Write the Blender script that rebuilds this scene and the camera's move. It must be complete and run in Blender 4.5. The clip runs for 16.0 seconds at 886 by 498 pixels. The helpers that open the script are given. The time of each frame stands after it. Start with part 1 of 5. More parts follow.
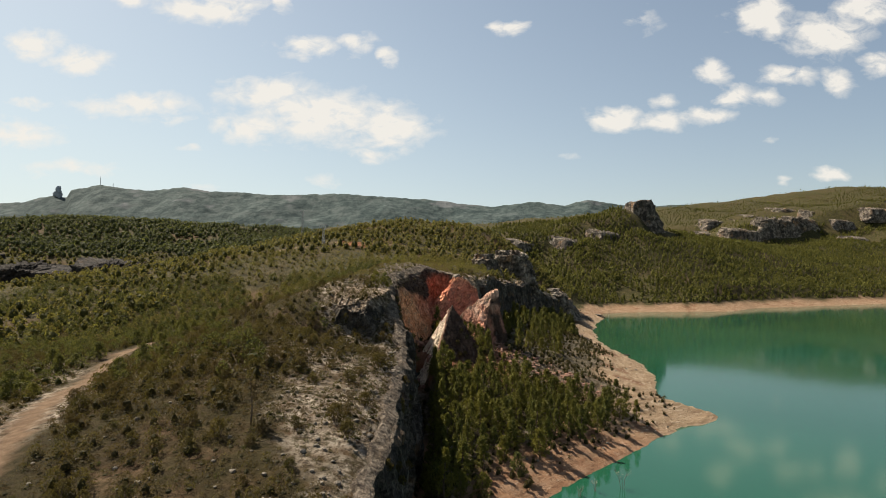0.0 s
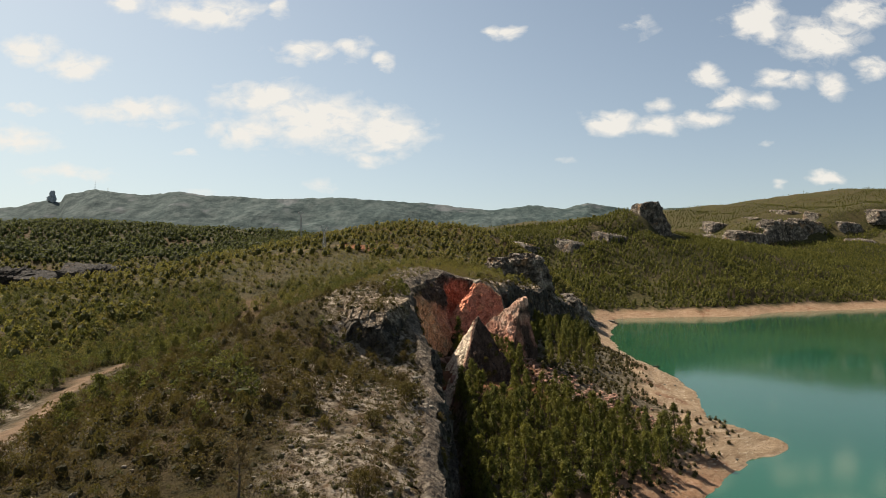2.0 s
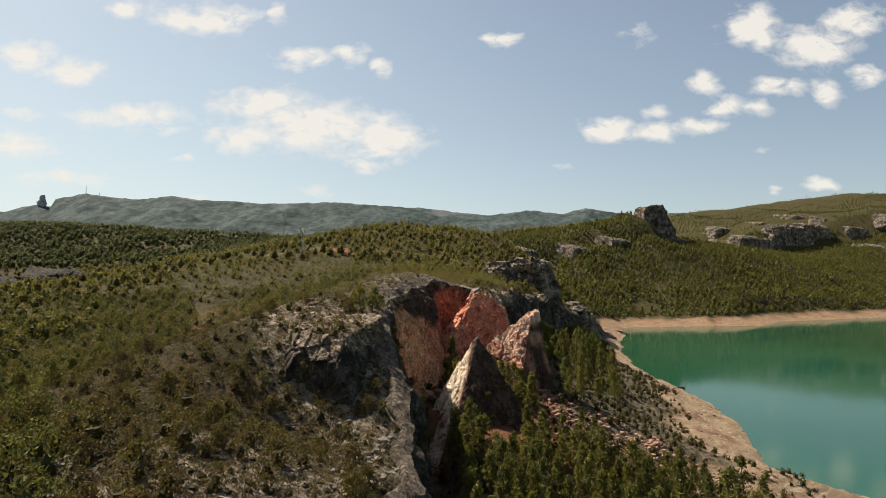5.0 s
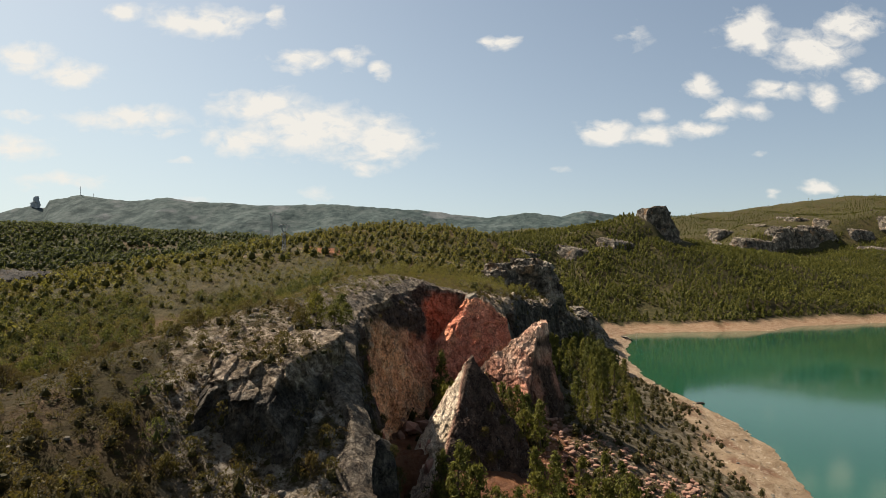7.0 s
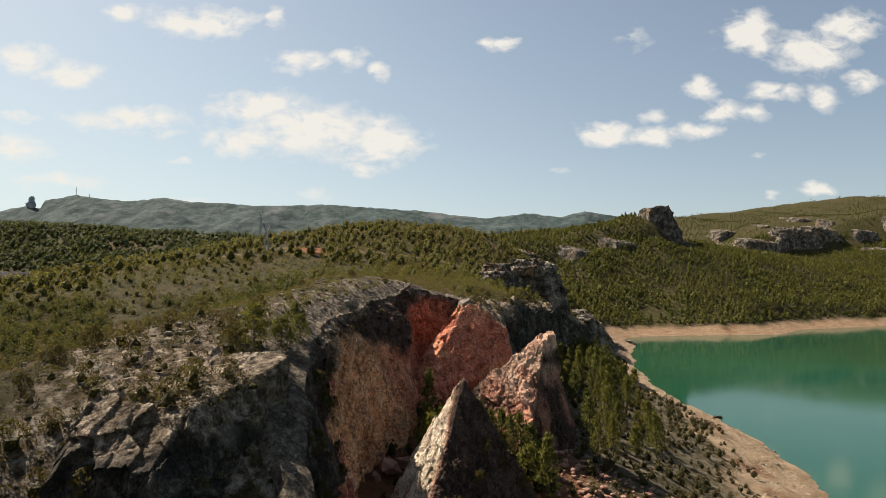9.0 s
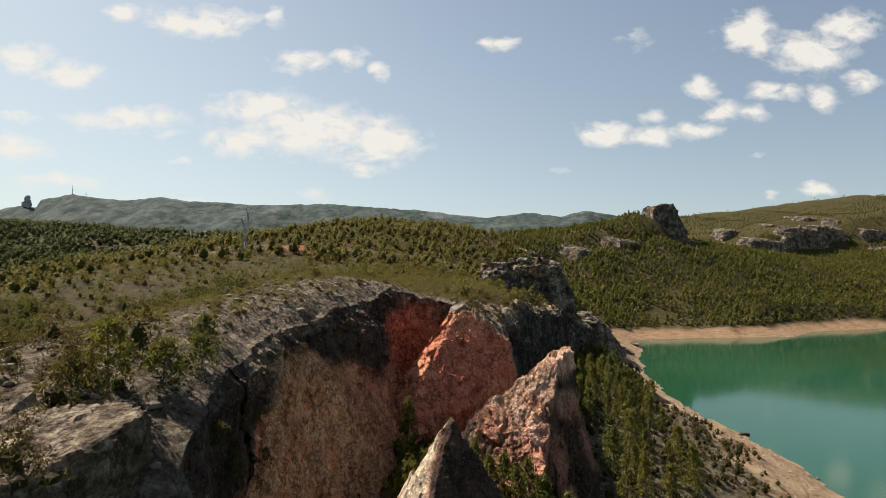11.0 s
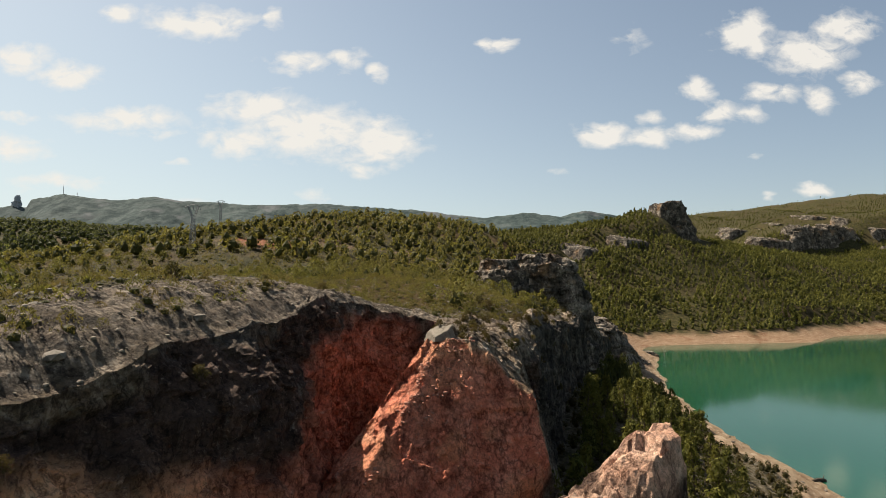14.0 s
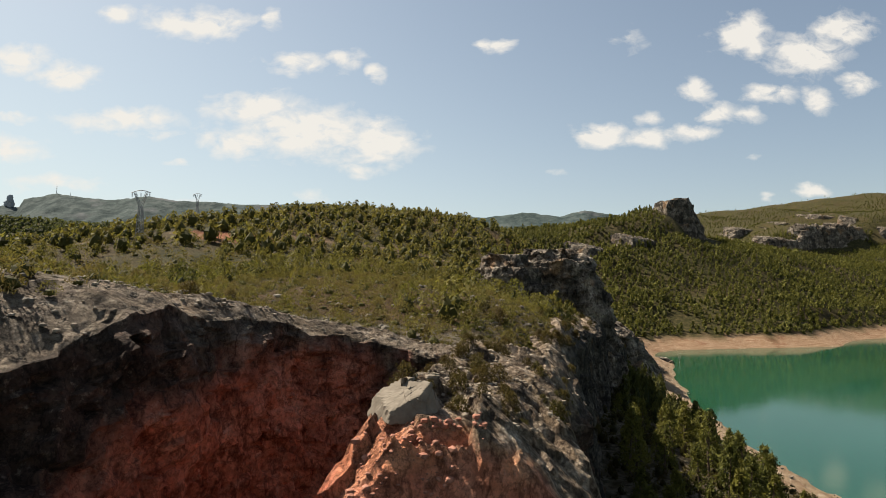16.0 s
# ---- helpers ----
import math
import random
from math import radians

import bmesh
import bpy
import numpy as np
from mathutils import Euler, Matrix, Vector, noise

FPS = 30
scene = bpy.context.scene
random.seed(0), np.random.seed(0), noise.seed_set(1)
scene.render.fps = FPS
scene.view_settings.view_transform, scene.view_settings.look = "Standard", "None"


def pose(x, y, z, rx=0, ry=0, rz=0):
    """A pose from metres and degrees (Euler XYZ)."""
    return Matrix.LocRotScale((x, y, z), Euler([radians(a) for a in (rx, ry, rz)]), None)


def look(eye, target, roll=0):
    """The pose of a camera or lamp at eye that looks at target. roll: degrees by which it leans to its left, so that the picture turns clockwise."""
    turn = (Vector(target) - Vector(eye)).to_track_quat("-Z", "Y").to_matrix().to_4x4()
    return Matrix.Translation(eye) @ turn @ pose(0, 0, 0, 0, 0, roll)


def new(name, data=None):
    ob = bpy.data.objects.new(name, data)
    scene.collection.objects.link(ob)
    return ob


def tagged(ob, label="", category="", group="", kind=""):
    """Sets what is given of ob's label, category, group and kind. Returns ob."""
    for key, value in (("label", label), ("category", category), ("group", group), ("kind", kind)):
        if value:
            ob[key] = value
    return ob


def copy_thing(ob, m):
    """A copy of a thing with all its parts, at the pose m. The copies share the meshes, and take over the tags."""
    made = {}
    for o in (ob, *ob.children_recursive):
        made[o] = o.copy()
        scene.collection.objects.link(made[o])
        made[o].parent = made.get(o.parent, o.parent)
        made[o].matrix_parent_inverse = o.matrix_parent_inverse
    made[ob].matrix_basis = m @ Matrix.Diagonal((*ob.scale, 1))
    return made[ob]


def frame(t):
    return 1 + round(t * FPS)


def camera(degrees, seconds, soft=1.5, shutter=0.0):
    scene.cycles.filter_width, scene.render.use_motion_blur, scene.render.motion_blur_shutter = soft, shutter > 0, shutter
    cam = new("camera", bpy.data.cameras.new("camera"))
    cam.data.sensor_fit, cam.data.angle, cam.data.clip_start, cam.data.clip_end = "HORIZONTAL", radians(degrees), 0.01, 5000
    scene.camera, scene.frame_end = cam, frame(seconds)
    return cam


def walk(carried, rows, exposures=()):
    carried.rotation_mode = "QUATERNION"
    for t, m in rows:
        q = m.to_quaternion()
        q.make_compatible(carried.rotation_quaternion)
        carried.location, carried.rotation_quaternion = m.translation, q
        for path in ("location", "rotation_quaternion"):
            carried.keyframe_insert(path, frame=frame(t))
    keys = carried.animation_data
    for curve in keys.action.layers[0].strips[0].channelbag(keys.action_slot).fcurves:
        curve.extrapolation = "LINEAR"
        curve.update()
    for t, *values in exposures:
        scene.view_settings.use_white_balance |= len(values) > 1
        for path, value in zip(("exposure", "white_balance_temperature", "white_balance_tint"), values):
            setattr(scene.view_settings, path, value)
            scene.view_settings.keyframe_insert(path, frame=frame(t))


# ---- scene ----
cam = camera(76.7, 16.0, soft=0.6)
METRES, EYE, TILT, LEAN, TURN = 120.0, 28.2, 2.17, 0.0, 0.0
EXPOSURE = 1.16
ROWS = [
    (0.0, 0.0, 0.0, 0.0, 0.0, 0.0, -0.0),
    (0.5, -0.0117, 0.0284, -0.0011, -0.04, 0.09, -0.03),
    (1.0, -0.024, 0.0586, -0.0018, -0.09, 0.14, -0.0),
    (1.5, -0.0332, 0.0913, -0.0026, -0.19, 0.3, 0.1),
    (2.0, -0.0383, 0.1256, -0.003, -0.29, 0.42, 0.19),
    (2.5, -0.0399, 0.1602, -0.0033, -0.4, 0.52, 0.23),
    (3.0, -0.0394, 0.1915, -0.0042, -0.46, 0.52, 0.23),
    (3.5, -0.0378, 0.2201, -0.0049, -0.5, 0.57, 0.22),
    (4.0, -0.0347, 0.2492, -0.006, -0.52, 0.71, 0.2),
    (6.5, -0.0191, 0.4076, -0.0112, -0.73, 1.29, 0.06),
    (7.0, -0.0163, 0.4348, -0.0116, -0.76, 1.3, 0.06),
    (7.5, -0.0139, 0.4597, -0.0118, -0.79, 1.33, 0.05),
    (8.0, -0.0113, 0.4824, -0.0121, -0.81, 1.31, 0.04),
    (8.5, -0.0085, 0.5052, -0.0124, -0.82, 1.34, 0.03),
    (9.0, -0.0051, 0.5289, -0.0124, -0.85, 1.4, 0.01),
    (11.5, 0.0094, 0.6701, -0.0157, -0.88, 1.39, 0.01),
    (12.0, 0.0126, 0.7038, -0.0164, -0.92, 1.42, 0.03),
    (12.5, 0.0153, 0.738, -0.0171, -0.96, 1.48, 0.04),
    (13.0, 0.0177, 0.7714, -0.0178, -1.0, 1.5, 0.04),
    (13.5, 0.0198, 0.8062, -0.019, -1.03, 1.49, 0.03),
    (14.0, 0.0221, 0.8411, -0.0204, -1.06, 1.49, 0.04),
    (14.5, 0.0243, 0.877, -0.0221, -1.1, 1.51, 0.05),
    (15.0, 0.0266, 0.9134, -0.0237, -1.12, 1.54, 0.06),
    (15.5, 0.0288, 0.9507, -0.0251, -1.15, 1.56, 0.07),
    (16.0, 0.0309, 0.9899, -0.0262, -1.2, 1.56, 0.05),
]
walk(cam, [(t, pose(0, 0, EYE, TILT, LEAN, TURN) @ pose(METRES * x, METRES * y, METRES * z, 90 + pitch, roll, yaw)) for t, x, y, z, yaw, pitch, roll in ROWS],
     exposures=[(0.0, EXPOSURE, 7000, 10), (16.0, EXPOSURE, 7000, 10)])

# ---- world, sun, exposure ----
SUN_AZ, SUN_EL = 304.0, 50.0          # compass degrees from +y, clockwise; elevation
# clouds: side slope, rise slope, half width, half height, puff
CLOUDS_WEST = [
    (-0.320, 0.322, 0.071, 0.031, 1.00), (-0.223, 0.273, 0.127, 0.043, 1.05), (-0.350, 0.255, 0.066, 0.026, 0.95), (-0.108, 0.256, 0.082, 0.039, 1.00),
    (-0.129, 0.210, 0.040, 0.013, 0.70), (-0.550, 0.298, 0.085, 0.020, 0.95), (-0.506, 0.269, 0.059, 0.013, 0.60), (-0.741, 0.409, 0.048, 0.025, 0.95),
    (-0.654, 0.378, 0.052, 0.022, 0.95), (-0.425, 0.477, 0.095, 0.027, 1.00), (-0.561, 0.488, 0.026, 0.018, 0.90), (-0.294, 0.482, 0.019, 0.018, 0.90),
    (-0.240, 0.409, 0.047, 0.020, 0.85), (-0.156, 0.406, 0.034, 0.019, 0.75), (-0.096, 0.383, 0.017, 0.013, 0.75),
]
CLOUDS_LOW = [
    (-0.757, 0.245, 0.066, 0.028, 0.85), (-0.669, 0.184, 0.084, 0.014, 0.62), (-0.751, 0.300, 0.045, 0.008, 0.60), (-0.215, 0.158, 0.035, 0.014, 0.50),
    (-0.430, 0.153, 0.042, 0.009, 0.50), (-0.448, 0.218, 0.027, 0.006, 0.50), (0.232, 0.205, 0.030, 0.007, 0.42), (0.614, 0.161, 0.021, 0.007, 0.75),
    (0.703, 0.171, 0.029, 0.008, 0.80), (0.581, 0.243, 0.019, 0.007, 0.45),
]
CLOUDS_EAST = [
    (0.116, 0.439, 0.033, 0.013, 0.95), (0.371, 0.449, 0.032, 0.029, 0.42), (0.586, 0.461, 0.046, 0.037, 0.95), (0.698, 0.431, 0.070, 0.038, 1.00),
    (0.766, 0.481, 0.056, 0.029, 0.95), (0.489, 0.357, 0.028, 0.022, 0.95), (0.624, 0.355, 0.056, 0.017, 0.82), (0.714, 0.340, 0.032, 0.022, 0.90),
    (0.788, 0.374, 0.032, 0.024, 0.95), (0.530, 0.315, 0.039, 0.021, 0.95), (0.593, 0.308, 0.023, 0.017, 0.70), (0.405, 0.305, 0.029, 0.014, 0.72),
    (0.313, 0.271, 0.050, 0.019, 1.10), (0.401, 0.267, 0.040, 0.017, 0.90), (0.477, 0.278, 0.044, 0.015, 0.90),
]


def build_world():
    w = bpy.data.worlds.new("sky")
    scene.world = w
    w.use_nodes = True
    nt = w.node_tree
    nt.nodes.clear()
    N = nt.nodes.new

    def math_node(op, a, b=None, clamp=False):
        n = N("ShaderNodeMath")
        n.operation, n.use_clamp = op, clamp
        for k, v in enumerate((a, b)):
            if v is None:
                continue
            if isinstance(v, (int, float)):
                n.inputs[k].default_value = v
            else:
                nt.links.new(v, n.inputs[k])
        return n.outputs[0]

    sky = N("ShaderNodeTexSky")
    sky.sky_type, sky.sun_disc = "NISHITA", False
    sky.sun_elevation, sky.sun_rotation = radians(SUN_EL), radians(SUN_AZ)
    sky.air_density, sky.dust_density, sky.ozone_density = 1.0, 1.0, 0.6
    co = N("ShaderNodeTexCoord")
    sep = N("ShaderNodeSeparateXYZ")
    nt.links.new(co.outputs["Generated"], sep.inputs[0])
    front = math_node("MAXIMUM", sep.outputs[1], 0.02)
    u = math_node("DIVIDE", sep.outputs[0], front)
    v = math_node("DIVIDE", sep.outputs[2], front)
    uv = N("ShaderNodeCombineXYZ")
    nt.links.new(u, uv.inputs[0])
    nt.links.new(math_node("MULTIPLY", v, 1.6), uv.inputs[1])
    warp = N("ShaderNodeTexNoise")
    warp.inputs["Scale"].default_value, warp.inputs["Detail"].default_value = 13.0, 4.0
    nt.links.new(uv.outputs[0], warp.inputs["Vector"])
    fine = N("ShaderNodeTexNoise")
    fine.inputs["Scale"].default_value, fine.inputs["Detail"].default_value = 24.0, 9.0
    fine.inputs["Roughness"].default_value, fine.inputs["Distortion"].default_value = 0.60, 0.35
    nt.links.new(uv.outputs[0], fine.inputs["Vector"])
    push = N("ShaderNodeSeparateColor")
    nt.links.new(warp.outputs["Color"], push.inputs[0])
    us = math_node("ADD", u, math_node("MULTIPLY", math_node("SUBTRACT", push.outputs[0], 0.5), 0.075))
    vs = math_node("ADD", v, math_node("MULTIPLY", math_node("SUBTRACT", push.outputs[1], 0.5), 0.045))
    total = None
    for cu, cv, ru, rv, puff in CLOUDS_WEST + CLOUDS_LOW + CLOUDS_EAST:
        du = math_node("MULTIPLY", math_node("SUBTRACT", us, cu), 1 / ru)
        dv = math_node("MULTIPLY", math_node("SUBTRACT", vs, cv), 1 / rv)
        r2 = math_node("ADD", math_node("MULTIPLY", du, du), math_node("MULTIPLY", dv, dv))
        g = math_node("MULTIPLY", math_node("POWER", 2.718, math_node("MULTIPLY", r2, -0.9)), puff)
        total = g if total is None else math_node("MAXIMUM", total, g)
    rough = math_node("ADD", math_node("MULTIPLY", math_node("SUBTRACT", fine.outputs["Fac"], 0.5), 3.6),
                      math_node("MULTIPLY", math_node("SUBTRACT", warp.outputs["Fac"], 0.5), 2.0))
    dens = math_node("ADD", total, math_node("MULTIPLY", rough, math_node("ADD", math_node("MULTIPLY", total, 0.6), 0.12)))
    ramp = N("ShaderNodeValToRGB")
    ramp.color_ramp.elements[0].position, ramp.color_ramp.elements[1].position = 0.20, 0.84
    ramp.color_ramp.elements[0].color, ramp.color_ramp.elements[1].color = (0, 0, 0, 1), (1, 1, 1, 1)
    nt.links.new(dens, ramp.inputs[0])
    ahead = math_node("GREATER_THAN", sep.outputs[1], 0.05)
    mask = math_node("MULTIPLY", math_node("MULTIPLY", ramp.outputs[0], ahead), 0.95)
    # thin haze: stronger towards the horizon
    veil = math_node("POWER", 2.718, math_node("MULTIPLY", math_node("ABSOLUTE", sep.outputs[2]), -1.9))
    hz = N("ShaderNodeMix")
    hz.data_type = "RGBA"
    glow = N("ShaderNodeMapRange")
    glow.inputs[1].default_value, glow.inputs[2].default_value, glow.inputs[3].default_value, glow.inputs[4].default_value = -0.6, 0.7, 0.98, 0.22
    nt.links.new(sep.outputs[0], glow.inputs[0])
    nt.links.new(math_node("MULTIPLY", math_node("MULTIPLY", veil, HAZE), glow.outputs[0], True), hz.inputs["Factor"])
    nt.links.new(sky.outputs[0], hz.inputs["A"])
    hz.inputs["B"].default_value = HAZE_COLOUR
    mix = N("ShaderNodeMix")
    mix.data_type = "RGBA"
    nt.links.new(mask, mix.inputs["Factor"])
    nt.links.new(hz.outputs["Result"], mix.inputs["A"])
    mix.inputs["B"].default_value = CLOUD_COLOUR
    bg = N("ShaderNodeBackground")
    bg.inputs["Strength"].default_value = SKY_STRENGTH
    nt.links.new(mix.outputs["Result"], bg.inputs["Color"])
    out = N("ShaderNodeOutputWorld")
    nt.links.new(bg.outputs[0], out.inputs[0])


SKY_STRENGTH, HAZE = 0.05, 0.88
HAZE_COLOUR, CLOUD_COLOUR = (6.25, 7.45, 7.9, 1), (7.75, 7.75, 7.65, 1)
build_world()
sun = new("sun", bpy.data.lights.new("sun", "SUN"))
sun.data.energy, sun.data.angle, sun.data.color = 5.0, radians(0.6), (1.0, 0.93, 0.83)
sun_way = Vector((math.sin(radians(SUN_AZ)) * math.cos(radians(SUN_EL)), math.cos(radians(SUN_AZ)) * math.cos(radians(SUN_EL)), math.sin(radians(SUN_EL))))
sun.matrix_world = look(sun_way * 300, (0, 0, 0))

# ---- noise, on arrays of points ----


def hashed(i, j, k, seed):
    h = (i.astype(np.int64) * 374761393 + j.astype(np.int64) * 668265263 + k.astype(np.int64) * 2147483647 + seed * 144665) & 0xFFFFFFFF
    h = ((h ^ (h >> 13)) * 1274126177) & 0xFFFFFFFF
    h = ((h ^ (h >> 16)) * 2246822519) & 0xFFFFFFFF
    return ((h ^ (h >> 15)) & 0xFFFFFF) / float(0xFFFFFF) * 2 - 1


def vnoise(p, seed=0):
    f = np.floor(p)
    w = p - f
    w = w * w * (3 - 2 * w)
    i, j, k = f[..., 0], f[..., 1], f[..., 2]
    total = 0
    for a in (0, 1):
        wa = w[..., 0] if a else 1 - w[..., 0]
        for b in (0, 1):
            wb = w[..., 1] if b else 1 - w[..., 1]
            for c in (0, 1):
                wc = w[..., 2] if c else 1 - w[..., 2]
                total = total + wa * wb * wc * hashed(i + a, j + b, k + c, seed)
    return total


def fbm(p, octaves=4, seed=0, gain=0.5):
    total, amp, q = 0, 1.0, np.asarray(p, float)
    for o in range(octaves):
        total = total + amp * vnoise(q, seed + o * 17)
        q, amp = q * 2.03 + 7.7, amp * gain
    return total


def flat(x, y, scale):
    return np.stack([x / scale, y / scale, np.zeros_like(x) + 0.37], -1)


def facets(p, size, seed=0):
    """Angular noise: every point takes the tilted plane of the nearest of scattered seeds."""
    q = p / np.asarray(size, float)
    base = np.floor(q)
    best, value = np.full(q.shape[:-1], 1e9), np.zeros(q.shape[:-1])
    for a in (-1, 0, 1):
        for b in (-1, 0, 1):
            for c in (-1, 0, 1):
                i, j, k = base[..., 0] + a, base[..., 1] + b, base[..., 2] + c
                dx = q[..., 0] - i - 0.5 - 0.45 * hashed(i, j, k, seed)
                dy = q[..., 1] - j - 0.5 - 0.45 * hashed(i, j, k, seed + 1)
                dz = q[..., 2] - k - 0.5 - 0.45 * hashed(i, j, k, seed + 2)
                d = dx * dx + dy * dy + dz * dz
                v = 0.55 * hashed(i, j, k, seed + 3) + 0.75 * (dx * hashed(i, j, k, seed + 4) + dy * hashed(i, j, k, seed + 5) + dz * hashed(i, j, k, seed + 6))
                near = d < best
                best, value = np.where(near, d, best), np.where(near, v, value)
    return value


def smooth(a, b, v):
    t = np.clip((v - a) / (b - a), 0, 1)
    return t * t * (3 - 2 * t)


def segment_distance(x, y, line):
    best = np.full(np.shape(x), 1e9)
    for (ax, ay), (bx, by) in zip(line[:-1], line[1:]):
        dx, dy = bx - ax, by - ay
        t = np.clip(((x - ax) * dx + (y - ay) * dy) / (dx * dx + dy * dy), 0, 1)
        best = np.minimum(best, np.hypot(x - ax - t * dx, y - ay - t * dy))
    return best


def inside(x, y, ring):
    odd = np.zeros(np.shape(x), bool)
    for (ax, ay), (bx, by) in zip(ring, ring[1:] + ring[:1]):
        if ay == by:
            continue
        odd ^= ((ay > y) != (by > y)) & (x < (bx - ax) * (y - ay) / (by - ay) + ax)
    return odd


def chaikin(line, times=2):
    pts = np.asarray(line, float)
    for _ in range(times):
        a = pts[:-1] * 0.75 + pts[1:] * 0.25
        b = pts[:-1] * 0.25 + pts[1:] * 0.75
        mid = np.empty((2 * len(a), pts.shape[1]))
        mid[0::2], mid[1::2] = a, b
        pts = np.vstack([pts[:1], mid, pts[-1:]])
    return pts


# ---- the plan of the land ----
HILLS_NEAR = [
    (-12, 112, 10, 1.0),
    (0, 145, 12, -4.4),
    (-6, 86, 9, -1.3),
    (-26, 72, 9, 0.8),
    (-45, 70, 12, -3.6),
    (18, 198, 13, -0.4),
    (28, 225, 14, 0.3),
    (-14, 82, 7, -2.3),
    (-14.5, 82.5, 5.0, -2.4),
]
HILLS_WEST = [
    (-20, 70, 22, 2.9),
    (-5, 55, 20, 3.8),
    (-16, 95, 16, 9.7),
    (-45, 75, 25, 7.3),
    (-5, 130, 22, 19.0),
    (8, 165, 25, 12.1),
    (-60, 120, 45, -2.8),
    (-45, 200, 45, 9.6),
    (-20, 245, 45, 9.6),
    (25, 215, 28, 4.5),
    (5, 310, 60, 33.5),
    (-110, 250, 70, 13.8),
    (-205, 284, 30, -15.0),
    (-200, 300, 90, -6.7),
    (-250, 440, 120, 37.9),
    (-100, 450, 90, 20.3),
    (60, 290, 35, -21.6),
    (60, 390, 70, 4.7),
    (-20, 400, 70, 6.3),
    (-150, 120, 90, 14.6),
    (-60, 40, 50, 1.6),
    (0, 20, 40, 4.6),
    (-330, 600, 200, -1.6),
    (-100, 600, 150, 4.3),
    (30, 480, 60, -0.3),
    (42, 300, 25, 17.4),
    (85, 405, 28, 9.7),
    (-370, 440, 90, 27.0),
    (-1, 238, 22, -3.3),
    (60, 286, 20, -4.4),
]
HILLS_EAST = [
    (100, 400, 45, -20.7),
    (180, 400, 50, -1.3),
    (280, 440, 60, -2.7),
    (150, 470, 45, 11.5),
    (190, 545, 45, 12.5),
    (100, 560, 80, 47.0),
    (60, 900, 250, -0.0),
    (270, 580, 70, 26.0),
    (380, 500, 80, -6.3),
    (420, 760, 80, -12.9),
    (550, 780, 100, 16.7),
    (400, 950, 160, 27.5),
    (650, 980, 200, 19.4),
    (480, 600, 90, 14.2),
    (700, 620, 150, 16.6),
    (900, 950, 250, 112.0),
    (150, 1050, 250, 46.5),
    (-200, 1000, 300, 44.0),
    (300, 1350, 300, 60.9),
    (800, 1350, 300, 108.0),
    (-450, 1000, 300, 38.1),
    (330, 640, 70, 16.8),
    (900, 650, 200, -35.7),
    (240, 500, 40, 5.5),
    (429, 775, 30, 19.5),
    (183, 562, 26, 12.0),
    (174, 566, 14, 6.0),
    (205, 532, 13, -9.0),
]
SHORE = chaikin([(2, -200), (3, 20), (7, 58), (14, 72), (24, 82), (33, 91), (42, 100), (52, 106), (54, 112), (47, 117), (48, 128), (58, 152),
         (61, 178), (61, 210), (66, 240), (76, 278), (84, 305), (98, 335), (96, 352), (104, 366), (122, 377), (200, 382), (212, 398), (232, 417),
         (285, 437), (374, 473), (520, 500), (950, 560)], 2).tolist()
LAKE = SHORE + [[950, -200]]
# the cliff's edge, upland to its left: x, y, how far the foot stands out, height of the dark upper rock
EDGE = [(-6, 5, 1, 9), (-5, 40, 1.2, 9), (-4.8, 62, 1.2, 9), (-5.6, 86, 1.5, 9), (-8.6, 98, 4.2, 9), (-10.4, 110, 2.2, 1.2), (-9.4, 116, 3.0, 1.9), (-6.6, 126, 4.4, 7.2),
        (-5.0, 132, 3.2, 3.2), (-3.4, 137, 2.0, 1.5), (-0.6, 140.8, 1.2, 1.5), (2.5, 142, 0.8, 1.2), (6.0, 141, 1.0, 1.0),
        (8.6, 140.8, 1.2, 3), (9.8, 144, 1.5, 9), (11.8, 152, 1.5, 9), (14.6, 165, 1.5, 9), (20, 184, 1.5, 9), (28, 203, 1.5, 9), (36, 226, 1.5, 9), (43, 250, 2, 9),
        (57, 272, 2, 9), (65, 290, 3, 9)]


def ragged(line, stepsize, amp):
    """Resamples a line evenly and shifts it sideways by noise."""
    s = np.concatenate([[0], np.cumsum(np.hypot(*np.diff(line[:, :2], axis=0).T))])
    q = np.linspace(0, s[-1], int(s[-1] / stepsize))
    r = np.stack([np.interp(q, s, line[:, k]) for k in range(line.shape[1])], -1)
    tx, ty = np.gradient(r[:, 0]), np.gradient(r[:, 1])
    n = amp * fbm(flat(q, 0 * q, 5.0), 3, 2) / np.hypot(tx, ty)
    r[:, 0] += ty * n
    r[:, 1] -= tx * n
    return r


EDGE = ragged(chaikin(EDGE, 2), 1.2, 0.7)
EDGE_XY = EDGE[::2, :2].tolist()
UPLAND = EDGE_XY + [[72, 312], [62, 345], [60, 420], [40, 700], [-2500, 3000], [-2500, -2000], [-6, -2000]]
ROAD = chaikin([(-30, 20), (-33, 40), (-38, 52), (-43, 66), (-47, 80), (-49, 96), (-47, 112), (-46, 132), (-52, 160), (-70, 190)], 2).tolist()
TRACK = chaikin([(-62, 214), (-40, 221), (-22, 226), (0, 238), (14, 236)], 2).tolist()


# steps of rock across the slopes: from x, to x, y at the first end, slant, height, how far back they fade
LEDGES = [(-420, -165, 306, 0, 7.5, 70), (372, 500, 736, 0.12, 20, 130), (515, 720, 762, 0.12, 22, 140), (64, 192, 470, 0.52, 6, 60), (350, 520, 806, 0.08, 12, 90)]


